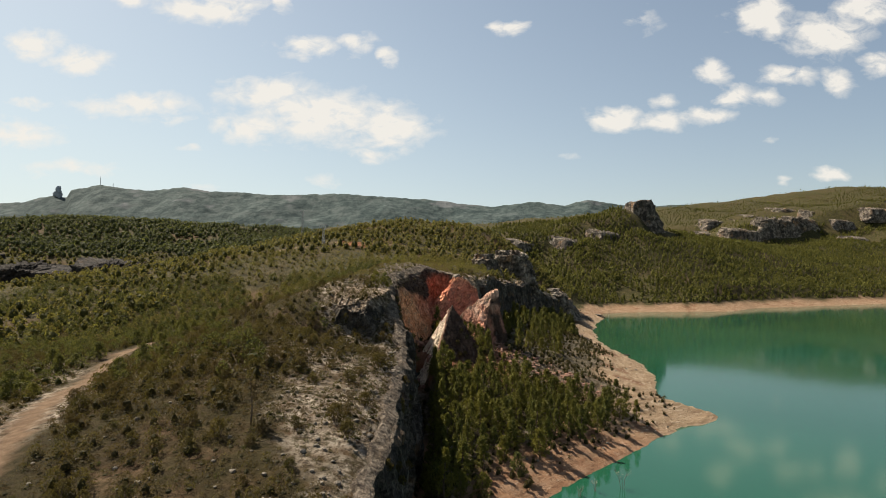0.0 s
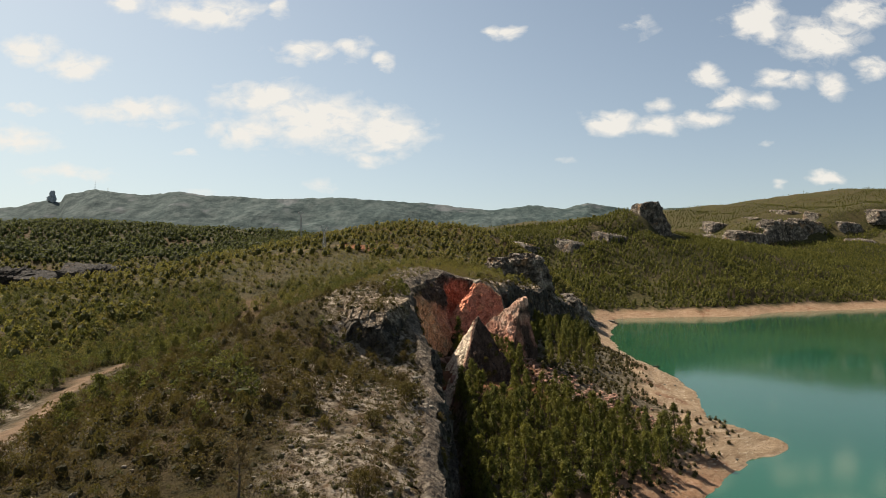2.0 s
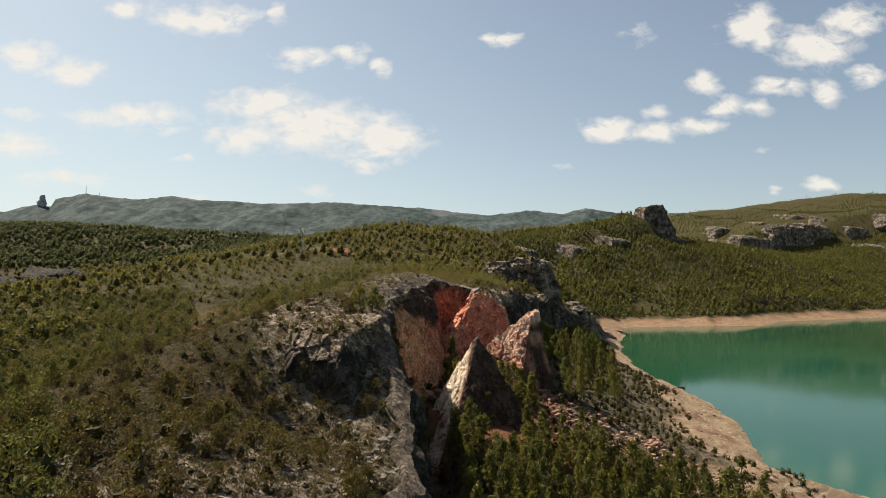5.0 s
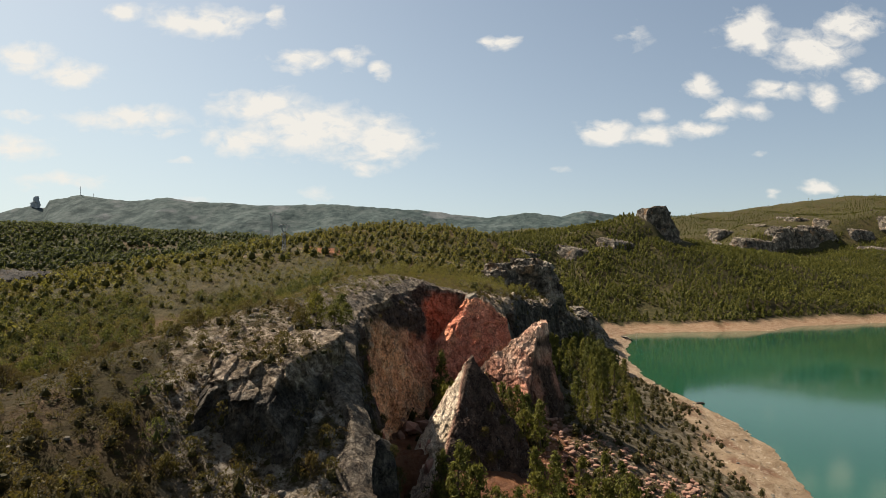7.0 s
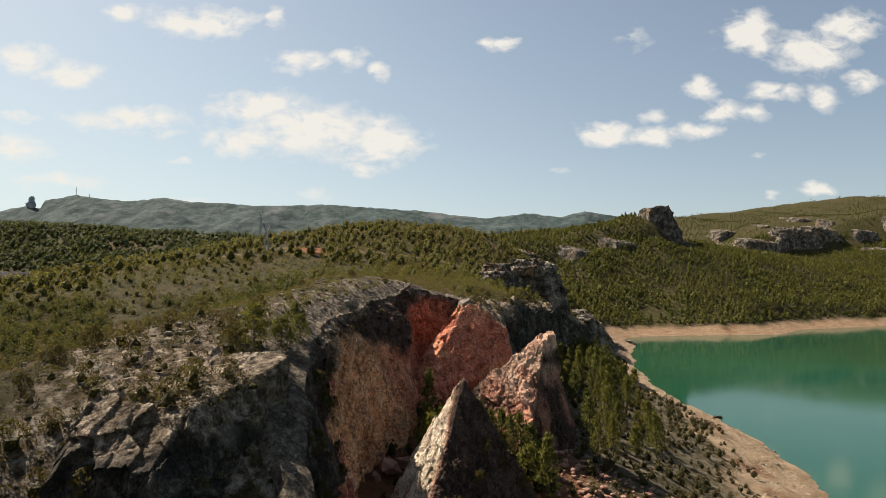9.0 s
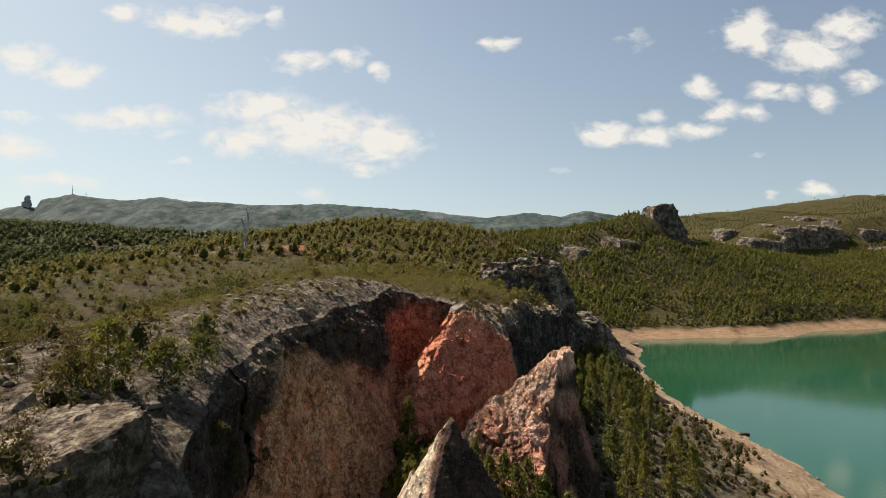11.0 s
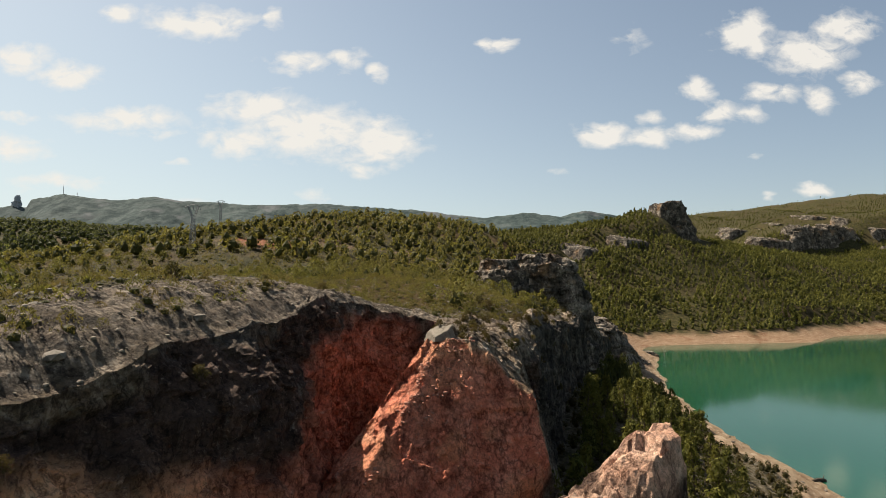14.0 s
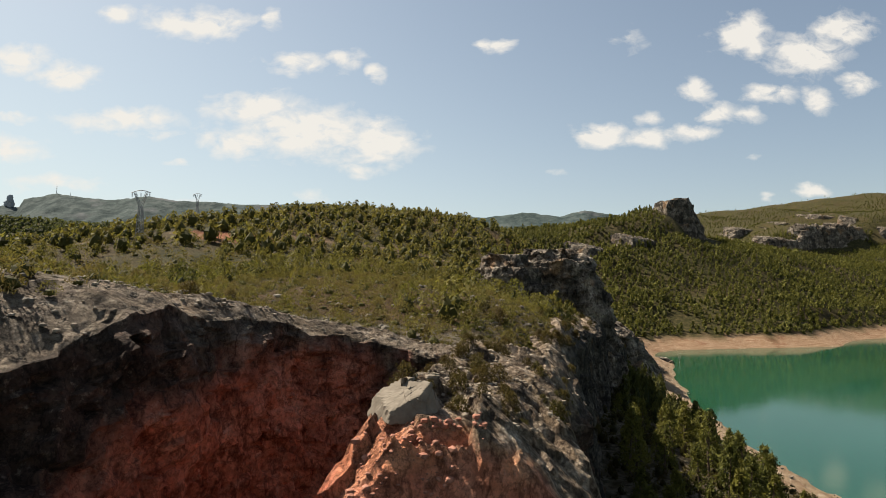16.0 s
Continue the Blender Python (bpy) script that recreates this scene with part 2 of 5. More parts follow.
def hill(x, y):
    z = np.zeros(np.shape(x))
    for cx, cy, r, height in HILLS_NEAR + HILLS_WEST + HILLS_EAST:
        z = z + height * np.exp(-((x - cx) ** 2 + (y - cy) ** 2) / (2 * r * r))
    z = np.maximum(z, 2.5) + 30 * smooth(1150, 1700, y) * smooth(900, 1500, np.hypot(x, y))
    for x0, x1, at, lean, height, back in LEDGES:
        d = y - at - lean * (x - x0) - 3 * np.sin(x / 17)
        z = z + height * (smooth(-7, 5, d) - smooth(5, back, d)) * smooth(x0 - 14, x0 + 4, x) * smooth(x1 + 14, x1 - 4, x)
    far = np.hypot(x, y - 60)
    z = z + fbm(flat(x, y, 60.0), 4, 3) * 2.6 * smooth(90, 330, far) + fbm(flat(x, y, 190.0), 3, 5) * 7 * smooth(350, 900, far)
    return z + fbm(flat(x, y, 9.0), 4, 8) * (0.35 + 0.5 * smooth(60, 200, far))


def rim_drop(x, y, back):
    """How far the land sinks towards the rounded lip above the scar."""
    return 1.7 * np.clip(1 - back / 5.2, 0, 1) ** 2 * smooth(102, 108, y) * smooth(136, 129, y) * (x < 0)


def signed(x, y):
    lake = segment_distance(x, y, SHORE)
    lake = np.where(inside(x, y, LAKE), -lake, lake)
    edge = segment_distance(x, y, EDGE_XY)
    edge = np.where(inside(x, y, UPLAND), edge, -edge)
    return lake, edge


def low_ground(x, y, lake):
    east = smooth(300, 370, y)
    ramp = 0.36 * lake + east * 0.9 * np.maximum(lake - 19, 0)
    ramp = ramp + (0.55 * np.floor(ramp / 0.55 + 1.3 * fbm(flat(x, y, 12.0), 3, 4)) - ramp) * 0.75 * smooth(9, 6, ramp)
    bay = 12.6 - 3.0 * smooth(105, 60, y) + 3.5 * smooth(14, 3, x) * smooth(110, 132, y)
    ramp = np.where(east < 0.5, np.minimum(ramp, bay), ramp)
    slot = segment_distance(x, y, [(-2, 20), (-2.2, 62), (-3, 86), (-4.4, 104)])
    ramp = np.minimum(ramp, np.maximum(1.0 + 2.2 * np.maximum(slot - 1.2, 0), 1.0) + 6.5 * smooth(70, 108, y))
    return ramp + fbm(flat(x, y, 5.0), 4, 12) * 0.45 * smooth(1, 6, lake) + fbm(flat(x, y, 1.4), 3, 13) * 0.10


def ground(x, y):
    x, y = np.asarray(x, float), np.asarray(y, float)
    lake, edge = signed(x, y)
    up, low = hill(x, y), low_ground(x, y, lake)
    up = up - rim_drop(x, y, np.maximum(edge, 0)) - 0.7 * smooth(3.5, 0.3, edge) - 1.3 * smooth(4.5, 0.3, edge) * smooth(3.5, 7, x) * smooth(128, 131, y) * smooth(185, 165, y)
    z = np.where(edge > 0.35, up, np.minimum(up, low))
    z = z + 4.5 * fbm(flat(x, y, 50.0), 3, 77) * smooth(24, 70, lake) * smooth(370, 430, y) * (edge < 0)
    return np.where(lake < 0, np.minimum(z, 0.36 * lake), z)


# ---- materials ----


def material(name, rough=0.85, spec=0.25):
    m = bpy.data.materials.new(name)
    m.use_nodes = True
    b = m.node_tree.nodes["Principled BSDF"]
    b.inputs["Roughness"].default_value = rough
    b.inputs["Specular IOR Level"].default_value = spec
    return m, m.node_tree, b


TONE = 0.80                             # common scale of the base colours


class Graph:
    """Short forms for shader nodes."""

    def __init__(self, nt):
        self.nt = nt
        self.geo = None

    def place(self):
        if self.geo is None:
            self.geo = self.nt.nodes.new("ShaderNodeNewGeometry")
        return self.geo.outputs["Position"]

    def noise(self, scale, detail=5, rough=0.55, stretch=None):
        n = self.nt.nodes.new("ShaderNodeTexNoise")
        n.inputs["Scale"].default_value, n.inputs["Detail"].default_value, n.inputs["Roughness"].default_value = scale, detail, rough
        p = self.place()
        if stretch:
            v = self.nt.nodes.new("ShaderNodeVectorMath")
            v.operation = "MULTIPLY"
            v.inputs[1].default_value = stretch
            self.nt.links.new(p, v.inputs[0])
            p = v.outputs[0]
        self.nt.links.new(p, n.inputs["Vector"])
        return n.outputs["Fac"]

    def cracks(self, scale, stretch=(1, 1, 1)):
        n = self.nt.nodes.new("ShaderNodeTexVoronoi")
        n.feature = "DISTANCE_TO_EDGE"
        n.inputs["Scale"].default_value = scale
        v = self.nt.nodes.new("ShaderNodeVectorMath")
        v.operation = "MULTIPLY"
        v.inputs[1].default_value = stretch
        self.nt.links.new(self.place(), v.inputs[0])
        self.nt.links.new(v.outputs[0], n.inputs["Vector"])
        return n.outputs["Distance"]

    def ramp(self, fac, stops):
        n = self.nt.nodes.new("ShaderNodeValToRGB")
        e = n.color_ramp.elements
        while len(e) < len(stops):
            e.new(0.5)
        for k, (at, c) in enumerate(stops):
            e[k].position = at
            e[k].color = (*(TONE * q for q in c[:3]), 1)
        self.nt.links.new(fac, n.inputs[0])
        return n.outputs[0]

    def step(self, fac, a, b):
        n = self.nt.nodes.new("ShaderNodeMapRange")
        n.interpolation_type = "SMOOTHSTEP"
        n.inputs[1].default_value, n.inputs[2].default_value = a, b
        self.nt.links.new(fac, n.inputs[0])
        return n.outputs[0]

    def mix(self, fac, a, b, how="MIX"):
        n = self.nt.nodes.new("ShaderNodeMix")
        n.data_type, n.blend_type = "RGBA", how
        for sock, v in ((n.inputs["Factor"], fac), (n.inputs["A"], a), (n.inputs["B"], b)):
            if isinstance(v, (int, float)):
                sock.default_value = v
            elif isinstance(v, tuple):
                sock.default_value = (*(TONE * q for q in v), 1)
            else:
                self.nt.links.new(v, sock)
        return n.outputs["Result"]

    def math(self, op, a, b):
        n = self.nt.nodes.new("ShaderNodeMath")
        n.operation = op
        for k, v in enumerate((a, b)):
            if isinstance(v, (int, float)):
                n.inputs[k].default_value = v
            else:
                self.nt.links.new(v, n.inputs[k])
        return n.outputs[0]

    def attribute(self, name):
        n = self.nt.nodes.new("ShaderNodeAttribute")
        n.attribute_name = name
        s = self.nt.nodes.new("ShaderNodeSeparateColor")
        self.nt.links.new(n.outputs["Color"], s.inputs[0])
        return s.outputs[0], s.outputs[1], s.outputs[2]

    def bump(self, bsdf, height, strength, distance):
        n = self.nt.nodes.new("ShaderNodeBump")
        n.inputs["Strength"].default_value, n.inputs["Distance"].default_value = strength, distance
        self.nt.links.new(height, n.inputs["Height"])
        self.nt.links.new(n.outputs[0], bsdf.inputs["Normal"])

    def colour(self, bsdf, c):
        self.nt.links.new(c, bsdf.inputs["Base Color"])


def ground_material():
    """Zones, red to blue: bare shore, stony limestone, trodden earth."""
    m, nt, b = material("dry_ground", 0.95, 0.1)
    g = Graph(nt)
    shore, stony, earth = g.attribute("zone")
    clay, green, _ = g.attribute("clay")
    soil = g.ramp(g.noise(0.35, 6), [(0.3, (0.042, 0.024, 0.011)), (0.5, (0.082, 0.050, 0.025)), (0.72, (0.155, 0.102, 0.060))])
    scrub = g.ramp(g.noise(1.1, 6, 0.65), [(0.35, (0.022, 0.018, 0.005)), (0.6, (0.048, 0.037, 0.012)), (0.8, (0.100, 0.068, 0.030))])
    base = g.mix(g.step(g.noise(0.10, 7, 0.62), 0.34, 0.50), soil, scrub)
    litter = g.step(g.noise(2.0, 7, 0.72), 0.49, 0.56)
    base = g.mix(g.math("MULTIPLY", litter, 0.85), base, g.ramp(g.noise(0.7, 4), [(0.35, (0.031, 0.021, 0.009)), (0.65, (0.055, 0.041, 0.016))]))
    meadow = g.ramp(g.noise(0.5, 8, 0.7), [(0.36, (0.018, 0.020, 0.006)), (0.50, (0.040, 0.038, 0.012)), (0.66, (0.105, 0.078, 0.034))])
    meadow = g.mix(g.math("MULTIPLY", g.step(g.noise(0.03, 6, 0.6), 0.48, 0.62), 0.6), meadow, g.ramp(g.noise(0.35, 6, 0.7), [(0.36, (0.028, 0.024, 0.010)), (0.66, (0.098, 0.070, 0.034))]))
    base = g.mix(green, base, meadow)
    stone = g.ramp(g.noise(1.6, 8, 0.7), [(0.38, (0.045, 0.034, 0.024)), (0.46, (0.17, 0.132, 0.094)), (0.53, (0.30, 0.250, 0.194)), (0.66, (0.50, 0.44, 0.36))])
    stone = g.mix(g.step(g.noise(0.8, 8, 0.7), 0.50, 0.62), stone, soil)
    base = g.mix(g.math("MULTIPLY", stony, g.step(g.noise(0.6, 7, 0.68), 0.36, 0.52)), base, stone)
    sand = g.ramp(g.noise(0.5, 8, 0.62, (0.35, 0.35, 6.0)), [(0.3, (0.175, 0.112, 0.066)), (0.5, (0.290, 0.205, 0.130)), (0.7, (0.40, 0.305, 0.210))])
    sand = g.mix(g.step(g.noise(0.11, 5), 0.56, 0.70), sand, (0.186, 0.099, 0.059))
    sand = g.mix(g.step(g.noise(2.2, 8, 0.7), 0.56, 0.66), sand, (0.095, 0.066, 0.045))
    sand = g.mix(g.step(g.noise(1.1, 7, 0.65, (0.5, 0.5, 5.0)), 0.55, 0.68), sand, (0.46, 0.37, 0.27))
    base = g.mix(shore, base, sand)
    base = g.mix(clay, base, g.ramp(g.noise(0.9, 6), [(0.35, (0.149, 0.053, 0.025)), (0.65, (0.248, 0.105, 0.053))]))
    base = g.mix(earth, base, g.ramp(g.noise(1.2, 6), [(0.3, (0.136, 0.084, 0.050)), (0.6, (0.205, 0.136, 0.084)), (0.8, (0.260, 0.186, 0.124))]))
    g.colour(b, base)
    g.bump(b, g.math("ADD", g.noise(1.5, 10, 0.7), g.math("MULTIPLY", g.noise(7.0, 6, 0.7), 0.35)), 1.0, 0.5)
    return m


def rock_material(name, pale=1.0, bump=1.0, size=1.0, broken=((0.66, 0.27, 0.12), (1.0, 0.52, 0.27), (1.0, 0.75, 0.48))):
    """Grey limestone with dark crust, ochre stains and, where the attribute scar tells, freshly broken red rock."""
    m, nt, b = material(name, 0.92, 0.15)
    g = Graph(nt)
    # lit mixes in paler stone; slabs and outcrop use it as painted sunlight
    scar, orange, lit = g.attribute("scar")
    k = 1 / size
    grey = g.ramp(g.noise(0.55 * k, 9, 0.68), [(0.32, (0.026 * pale, 0.022 * pale, 0.018 * pale)), (0.46, (0.10 * pale, 0.084 * pale, 0.066 * pale)),
                                           (0.57, (0.24 * pale, 0.205 * pale, 0.163 * pale)), (0.74, (0.46 * pale, 0.405 * pale, 0.33 * pale))])
    grey = g.mix(g.step(g.noise(2.4 * k, 8, 0.72), 0.53, 0.63), grey, g.ramp(g.noise(0.9 * k, 5), [(0.4, (0.045 * pale, 0.036 * pale, 0.028 * pale)), (0.6, (0.12 * pale, 0.095 * pale, 0.070 * pale))]))
    streak = g.step(g.noise(0.9 * k, 6, 0.6, (1, 1, 0.16)), 0.46, 0.66)
    grey = g.mix(g.math("MULTIPLY", streak, 0.75), grey, (0.035, 0.032, 0.030))
    grey = g.mix(g.step(g.noise(0.28 * k, 5), 0.56, 0.70), grey, (0.26 * pale, 0.165 * pale, 0.095 * pale))
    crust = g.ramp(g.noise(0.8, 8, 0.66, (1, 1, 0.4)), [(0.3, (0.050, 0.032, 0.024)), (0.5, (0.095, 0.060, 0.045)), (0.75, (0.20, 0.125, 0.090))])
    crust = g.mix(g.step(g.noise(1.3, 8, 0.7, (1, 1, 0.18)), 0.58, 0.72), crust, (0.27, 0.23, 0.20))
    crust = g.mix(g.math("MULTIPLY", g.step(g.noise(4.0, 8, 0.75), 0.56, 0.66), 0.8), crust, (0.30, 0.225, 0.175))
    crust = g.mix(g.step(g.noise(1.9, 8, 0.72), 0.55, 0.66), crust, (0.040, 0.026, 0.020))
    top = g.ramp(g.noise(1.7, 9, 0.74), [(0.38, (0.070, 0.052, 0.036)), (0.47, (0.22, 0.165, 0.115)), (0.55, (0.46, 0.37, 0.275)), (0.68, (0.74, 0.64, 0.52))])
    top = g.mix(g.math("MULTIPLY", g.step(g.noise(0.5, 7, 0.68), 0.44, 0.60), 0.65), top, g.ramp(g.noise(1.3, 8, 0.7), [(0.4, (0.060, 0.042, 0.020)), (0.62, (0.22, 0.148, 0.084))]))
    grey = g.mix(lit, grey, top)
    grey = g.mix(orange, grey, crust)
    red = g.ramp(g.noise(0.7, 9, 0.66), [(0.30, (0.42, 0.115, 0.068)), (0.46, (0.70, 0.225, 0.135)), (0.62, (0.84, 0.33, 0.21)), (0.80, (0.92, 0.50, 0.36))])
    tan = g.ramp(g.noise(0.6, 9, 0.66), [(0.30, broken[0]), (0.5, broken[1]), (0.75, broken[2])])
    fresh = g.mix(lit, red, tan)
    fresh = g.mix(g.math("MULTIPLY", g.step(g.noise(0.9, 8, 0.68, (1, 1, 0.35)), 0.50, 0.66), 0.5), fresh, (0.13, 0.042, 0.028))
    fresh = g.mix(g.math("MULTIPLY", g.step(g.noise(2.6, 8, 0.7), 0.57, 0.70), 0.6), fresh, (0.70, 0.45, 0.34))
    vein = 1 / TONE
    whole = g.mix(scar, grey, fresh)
    # fine dark joints where two noises cross their middle value
    for scale, stretch, depth in ((0.75, (1, 1, 0.55), 0.75), (2.6, (1, 1, 0.8), 0.55)):
        line = g.ramp(g.noise(scale * k, 7, 0.62, stretch), [(0.465, (vein, vein, vein)), (0.5, (0.25, 0.2, 0.2)), (0.535, (vein, vein, vein))])
        whole = g.mix(depth, whole, line, "MULTIPLY")
    mottle = g.ramp(g.noise(4.5 * k, 9, 0.78), [(0.36, (0.65, 0.6, 0.6)), (0.5, (vein * 1.15, vein * 1.15, vein * 1.15)), (0.66, (vein * 1.6, vein * 1.55, vein * 1.5))])
    whole = g.mix(0.7, whole, mottle, "MULTIPLY")
    g.colour(b, whole)
    edge = g.step(g.cracks(0.5 * k, (1, 1, 0.6)), 0.0, 0.09)
    hgt = g.math("ADD", g.noise(1.0 * k, 11, 0.68), g.math("MULTIPLY", g.noise(5.0 * k, 8, 0.7), 0.35))
    g.bump(b, g.math("ADD", hgt, g.math("MULTIPLY", edge, 0.12)), bump, 0.9 * size)
    return m


def leaf_material(name, dark, light, dry=None):
    m, nt, b = material(name, 0.75, 0.2)
    g = Graph(nt)
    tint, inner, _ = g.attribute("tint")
    geo = nt.nodes.new("ShaderNodeNewGeometry")
    info = nt.nodes.new("ShaderNodeObjectInfo")
    c = g.mix(geo.outputs["Random Per Island"], dark, light)
    other = tuple(v * f for v, f in zip(light, (1.35, 1.12, 0.8)))
    c = g.mix(g.math("MULTIPLY", info.outputs["Random"], 0.45), c, other)
    if dry:
        c = g.mix(tint, c, dry)
    else:
        c = g.mix(g.math("MULTIPLY", tint, 0.5), c, tuple(v * 0.8 for v in dark))
    # the inner core takes a near-dark leaf tone: shade painted inside the plant
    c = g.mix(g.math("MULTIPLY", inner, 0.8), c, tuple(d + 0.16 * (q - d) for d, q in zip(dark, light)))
    g.colour(b, c)
    tr = nt.nodes.new("ShaderNodeBsdfTranslucent")
    nt.links.new(c, tr.inputs["Color"])
    mx = nt.nodes.new("ShaderNodeMixShader")
    mx.inputs[0].default_value = 0.38
    nt.links.new(b.outputs[0], mx.inputs[1])
    nt.links.new(tr.outputs[0], mx.inputs[2])
    nt.links.new(mx.outputs[0], nt.nodes["Material Output"].inputs["Surface"])
    return m


def plain_material(name, a, c, rough=0.85, scale=4.0, metal=0.0):
    m, nt, b = material(name, rough, 0.3)
    b.inputs["Metallic"].default_value = metal
    g = Graph(nt)
    n = g.noise(scale, 6, 0.65)
    g.colour(b, g.ramp(n, [(0.3, a), (0.7, c)]))
    g.bump(b, n, 0.4, 0.05)
    return m


def water_material():
    m, nt, b = material("lake_water", 0.075, 0.5)
    g = Graph(nt)
    g.colour(b, g.mix(g.step(g.noise(0.012, 4, 0.5), 0.35, 0.7), (0.0060, 0.0570, 0.0300), (0.0125, 0.0750, 0.0425)))
    b.inputs["IOR"].default_value = 1.333
    rip = g.math("ADD", g.noise(0.9, 3, 0.5, (1, 0.5, 1)), g.math("MULTIPLY", g.noise(0.12, 3, 0.5), 1.5))
    g.bump(b, rip, 0.02, 0.25)
    return m


def mountain_material():
    m, nt, b = material("haze_tinted_mountain", 0.95, 0.05)
    g = Graph(nt)
    # haze of the distance is mixed into these grey-blue base colours
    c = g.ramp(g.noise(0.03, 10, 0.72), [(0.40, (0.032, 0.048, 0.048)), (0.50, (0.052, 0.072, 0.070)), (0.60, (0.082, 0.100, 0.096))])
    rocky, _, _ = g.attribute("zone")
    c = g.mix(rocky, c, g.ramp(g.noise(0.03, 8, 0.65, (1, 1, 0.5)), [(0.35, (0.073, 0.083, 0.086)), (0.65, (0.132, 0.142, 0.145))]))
    g.colour(b, c)
    g.bump(b, g.noise(0.012, 9, 0.62), 0.6, 24.0)
    return m


GROUND = ground_material()
ROCK = rock_material("limestone")
PINK_ROCK = rock_material("pinkish_limestone", 0.7, broken=((0.54, 0.29, 0.19), (0.86, 0.54, 0.38), (1.0, 0.78, 0.62)))
CREAM = rock_material("cream_limestone", 0.6, broken=((0.50, 0.39, 0.27), (0.85, 0.70, 0.52), (1.0, 0.87, 0.70)))
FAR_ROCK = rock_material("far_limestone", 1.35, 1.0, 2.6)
# limestone with shade put into its colour, for faces turned from the sun
SHADED_ROCK = rock_material("shaded_limestone", 0.62, 1.0, 1.0)
CRAG_ROCK = rock_material("crag_limestone", 1.5, 1.0, 1.6)
# limestone darkened further: the ledge's shadow band is painted into its colour
LEDGE_ROCK = rock_material("shaded_ledge_limestone", 0.25, 1.0, 2.0)
# pale grey rock colour with the distance haze painted in
NEEDLE = plain_material("haze_tinted_rock", (0.27, 0.30, 0.32), (0.40, 0.43, 0.45), 0.95, 0.06)
PINE = leaf_material("pine_needles", (0.020, 0.028, 0.007), (0.185, 0.186, 0.037))
# darker copy of the needles, the cliff's shade put into the colour
SHADED_PINE = leaf_material("shaded_pine_needles", (0.016, 0.024, 0.008), (0.120, 0.130, 0.032))
FAR_PINE = leaf_material("far_pine", (0.020, 0.029, 0.008), (0.190, 0.200, 0.045))
SHRUB = leaf_material("shrub_leaves", (0.015, 0.016, 0.004), (0.118, 0.104, 0.024), (0.090, 0.054, 0.021))
GREEN_SHRUB = leaf_material("green_shrub_leaves", (0.024, 0.029, 0.006), (0.225, 0.215, 0.042), (0.16, 0.112, 0.040))
STRAW = leaf_material("dry_grass", (0.070, 0.052, 0.021), (0.154, 0.119, 0.052), (0.070, 0.077, 0.021))
BARK = plain_material("bark", (0.055, 0.038, 0.026), (0.15, 0.105, 0.07), 0.9, 6.0)
TWIG = plain_material("bleached_twig", (0.20, 0.175, 0.14), (0.36, 0.32, 0.27), 0.9, 9.0)
STEEL = plain_material("galvanised_steel", (0.16, 0.17, 0.18), (0.24, 0.25, 0.26), 0.6, 3.0, 0.3)
SLAB = plain_material("slab_stone", (0.120, 0.098, 0.074), (0.225, 0.192, 0.150), 0.9, 2.2)
WATER = water_material()
MOUNTAIN = mountain_material()

# ---- meshes from arrays ----


def array_mesh(name, verts, faces, mat, smooth_faces=False, colours=None):
    """faces: an array with one face a row. colours: name -> an array with a colour for each vertex."""
    verts, faces = np.asarray(verts, np.float32), np.asarray(faces, np.int32)
    me = bpy.data.meshes.new(name)
    me.vertices.add(len(verts))
    me.vertices.foreach_set("co", verts.ravel())
    n, k = faces.shape
    me.loops.add(n * k)
    me.loops.foreach_set("vertex_index", faces.ravel())
    me.polygons.add(n)
    me.polygons.foreach_set("loop_start", np.arange(0, n * k, k, dtype=np.int32))
    me.update(calc_edges=True)
    me.polygons.foreach_set("use_smooth", np.full(n, smooth_faces))
    for key, c in (colours or {}).items():
        at = me.color_attributes.new(key, "FLOAT_COLOR", "POINT")
        c = np.asarray(c, np.float32)
        if c.ndim == 1:
            c = np.stack([c, c * 0, c * 0], -1)
        at.data.foreach_set("color", np.hstack([c, np.ones((len(c), 1), np.float32)]).astype(np.float32).ravel())
    me.materials.append(mat)
    me.update()
    return me


def grid_faces(nu, nv, wrap=False):
    i, j = np.meshgrid(np.arange(nu if wrap else nu - 1), np.arange(nv - 1), indexing="ij")
    a, b = i * nv + j, ((i + 1) % nu) * nv + j
    return np.stack([a, b, b + 1, a + 1], -1).reshape(-1, 4)


def thing(name, label, category, group="", kind=""):
    return tagged(new(name), label, category, group, kind)


def part(name, me, parent, label=""):
    ob = new(name, me)
    ob.parent = parent
    return tagged(ob, label)


# ---- ground and water ----


def spread(lo, a, b, hi, stepsize, growth):
    """Coordinates with even steps from a to b and growing steps outside."""
    mid = list(np.arange(a, b + 1e-6, stepsize))
    up, s = [b], stepsize
    while up[-1] < hi:
        s = min(s * growth, 60)
        up.append(up[-1] + s)
    down, s = [a], stepsize
    while down[-1] > lo:
        s = min(s * growth, 60)
        down.append(down[-1] - s)
    return np.array(down[:0:-1] + mid + up[1:])


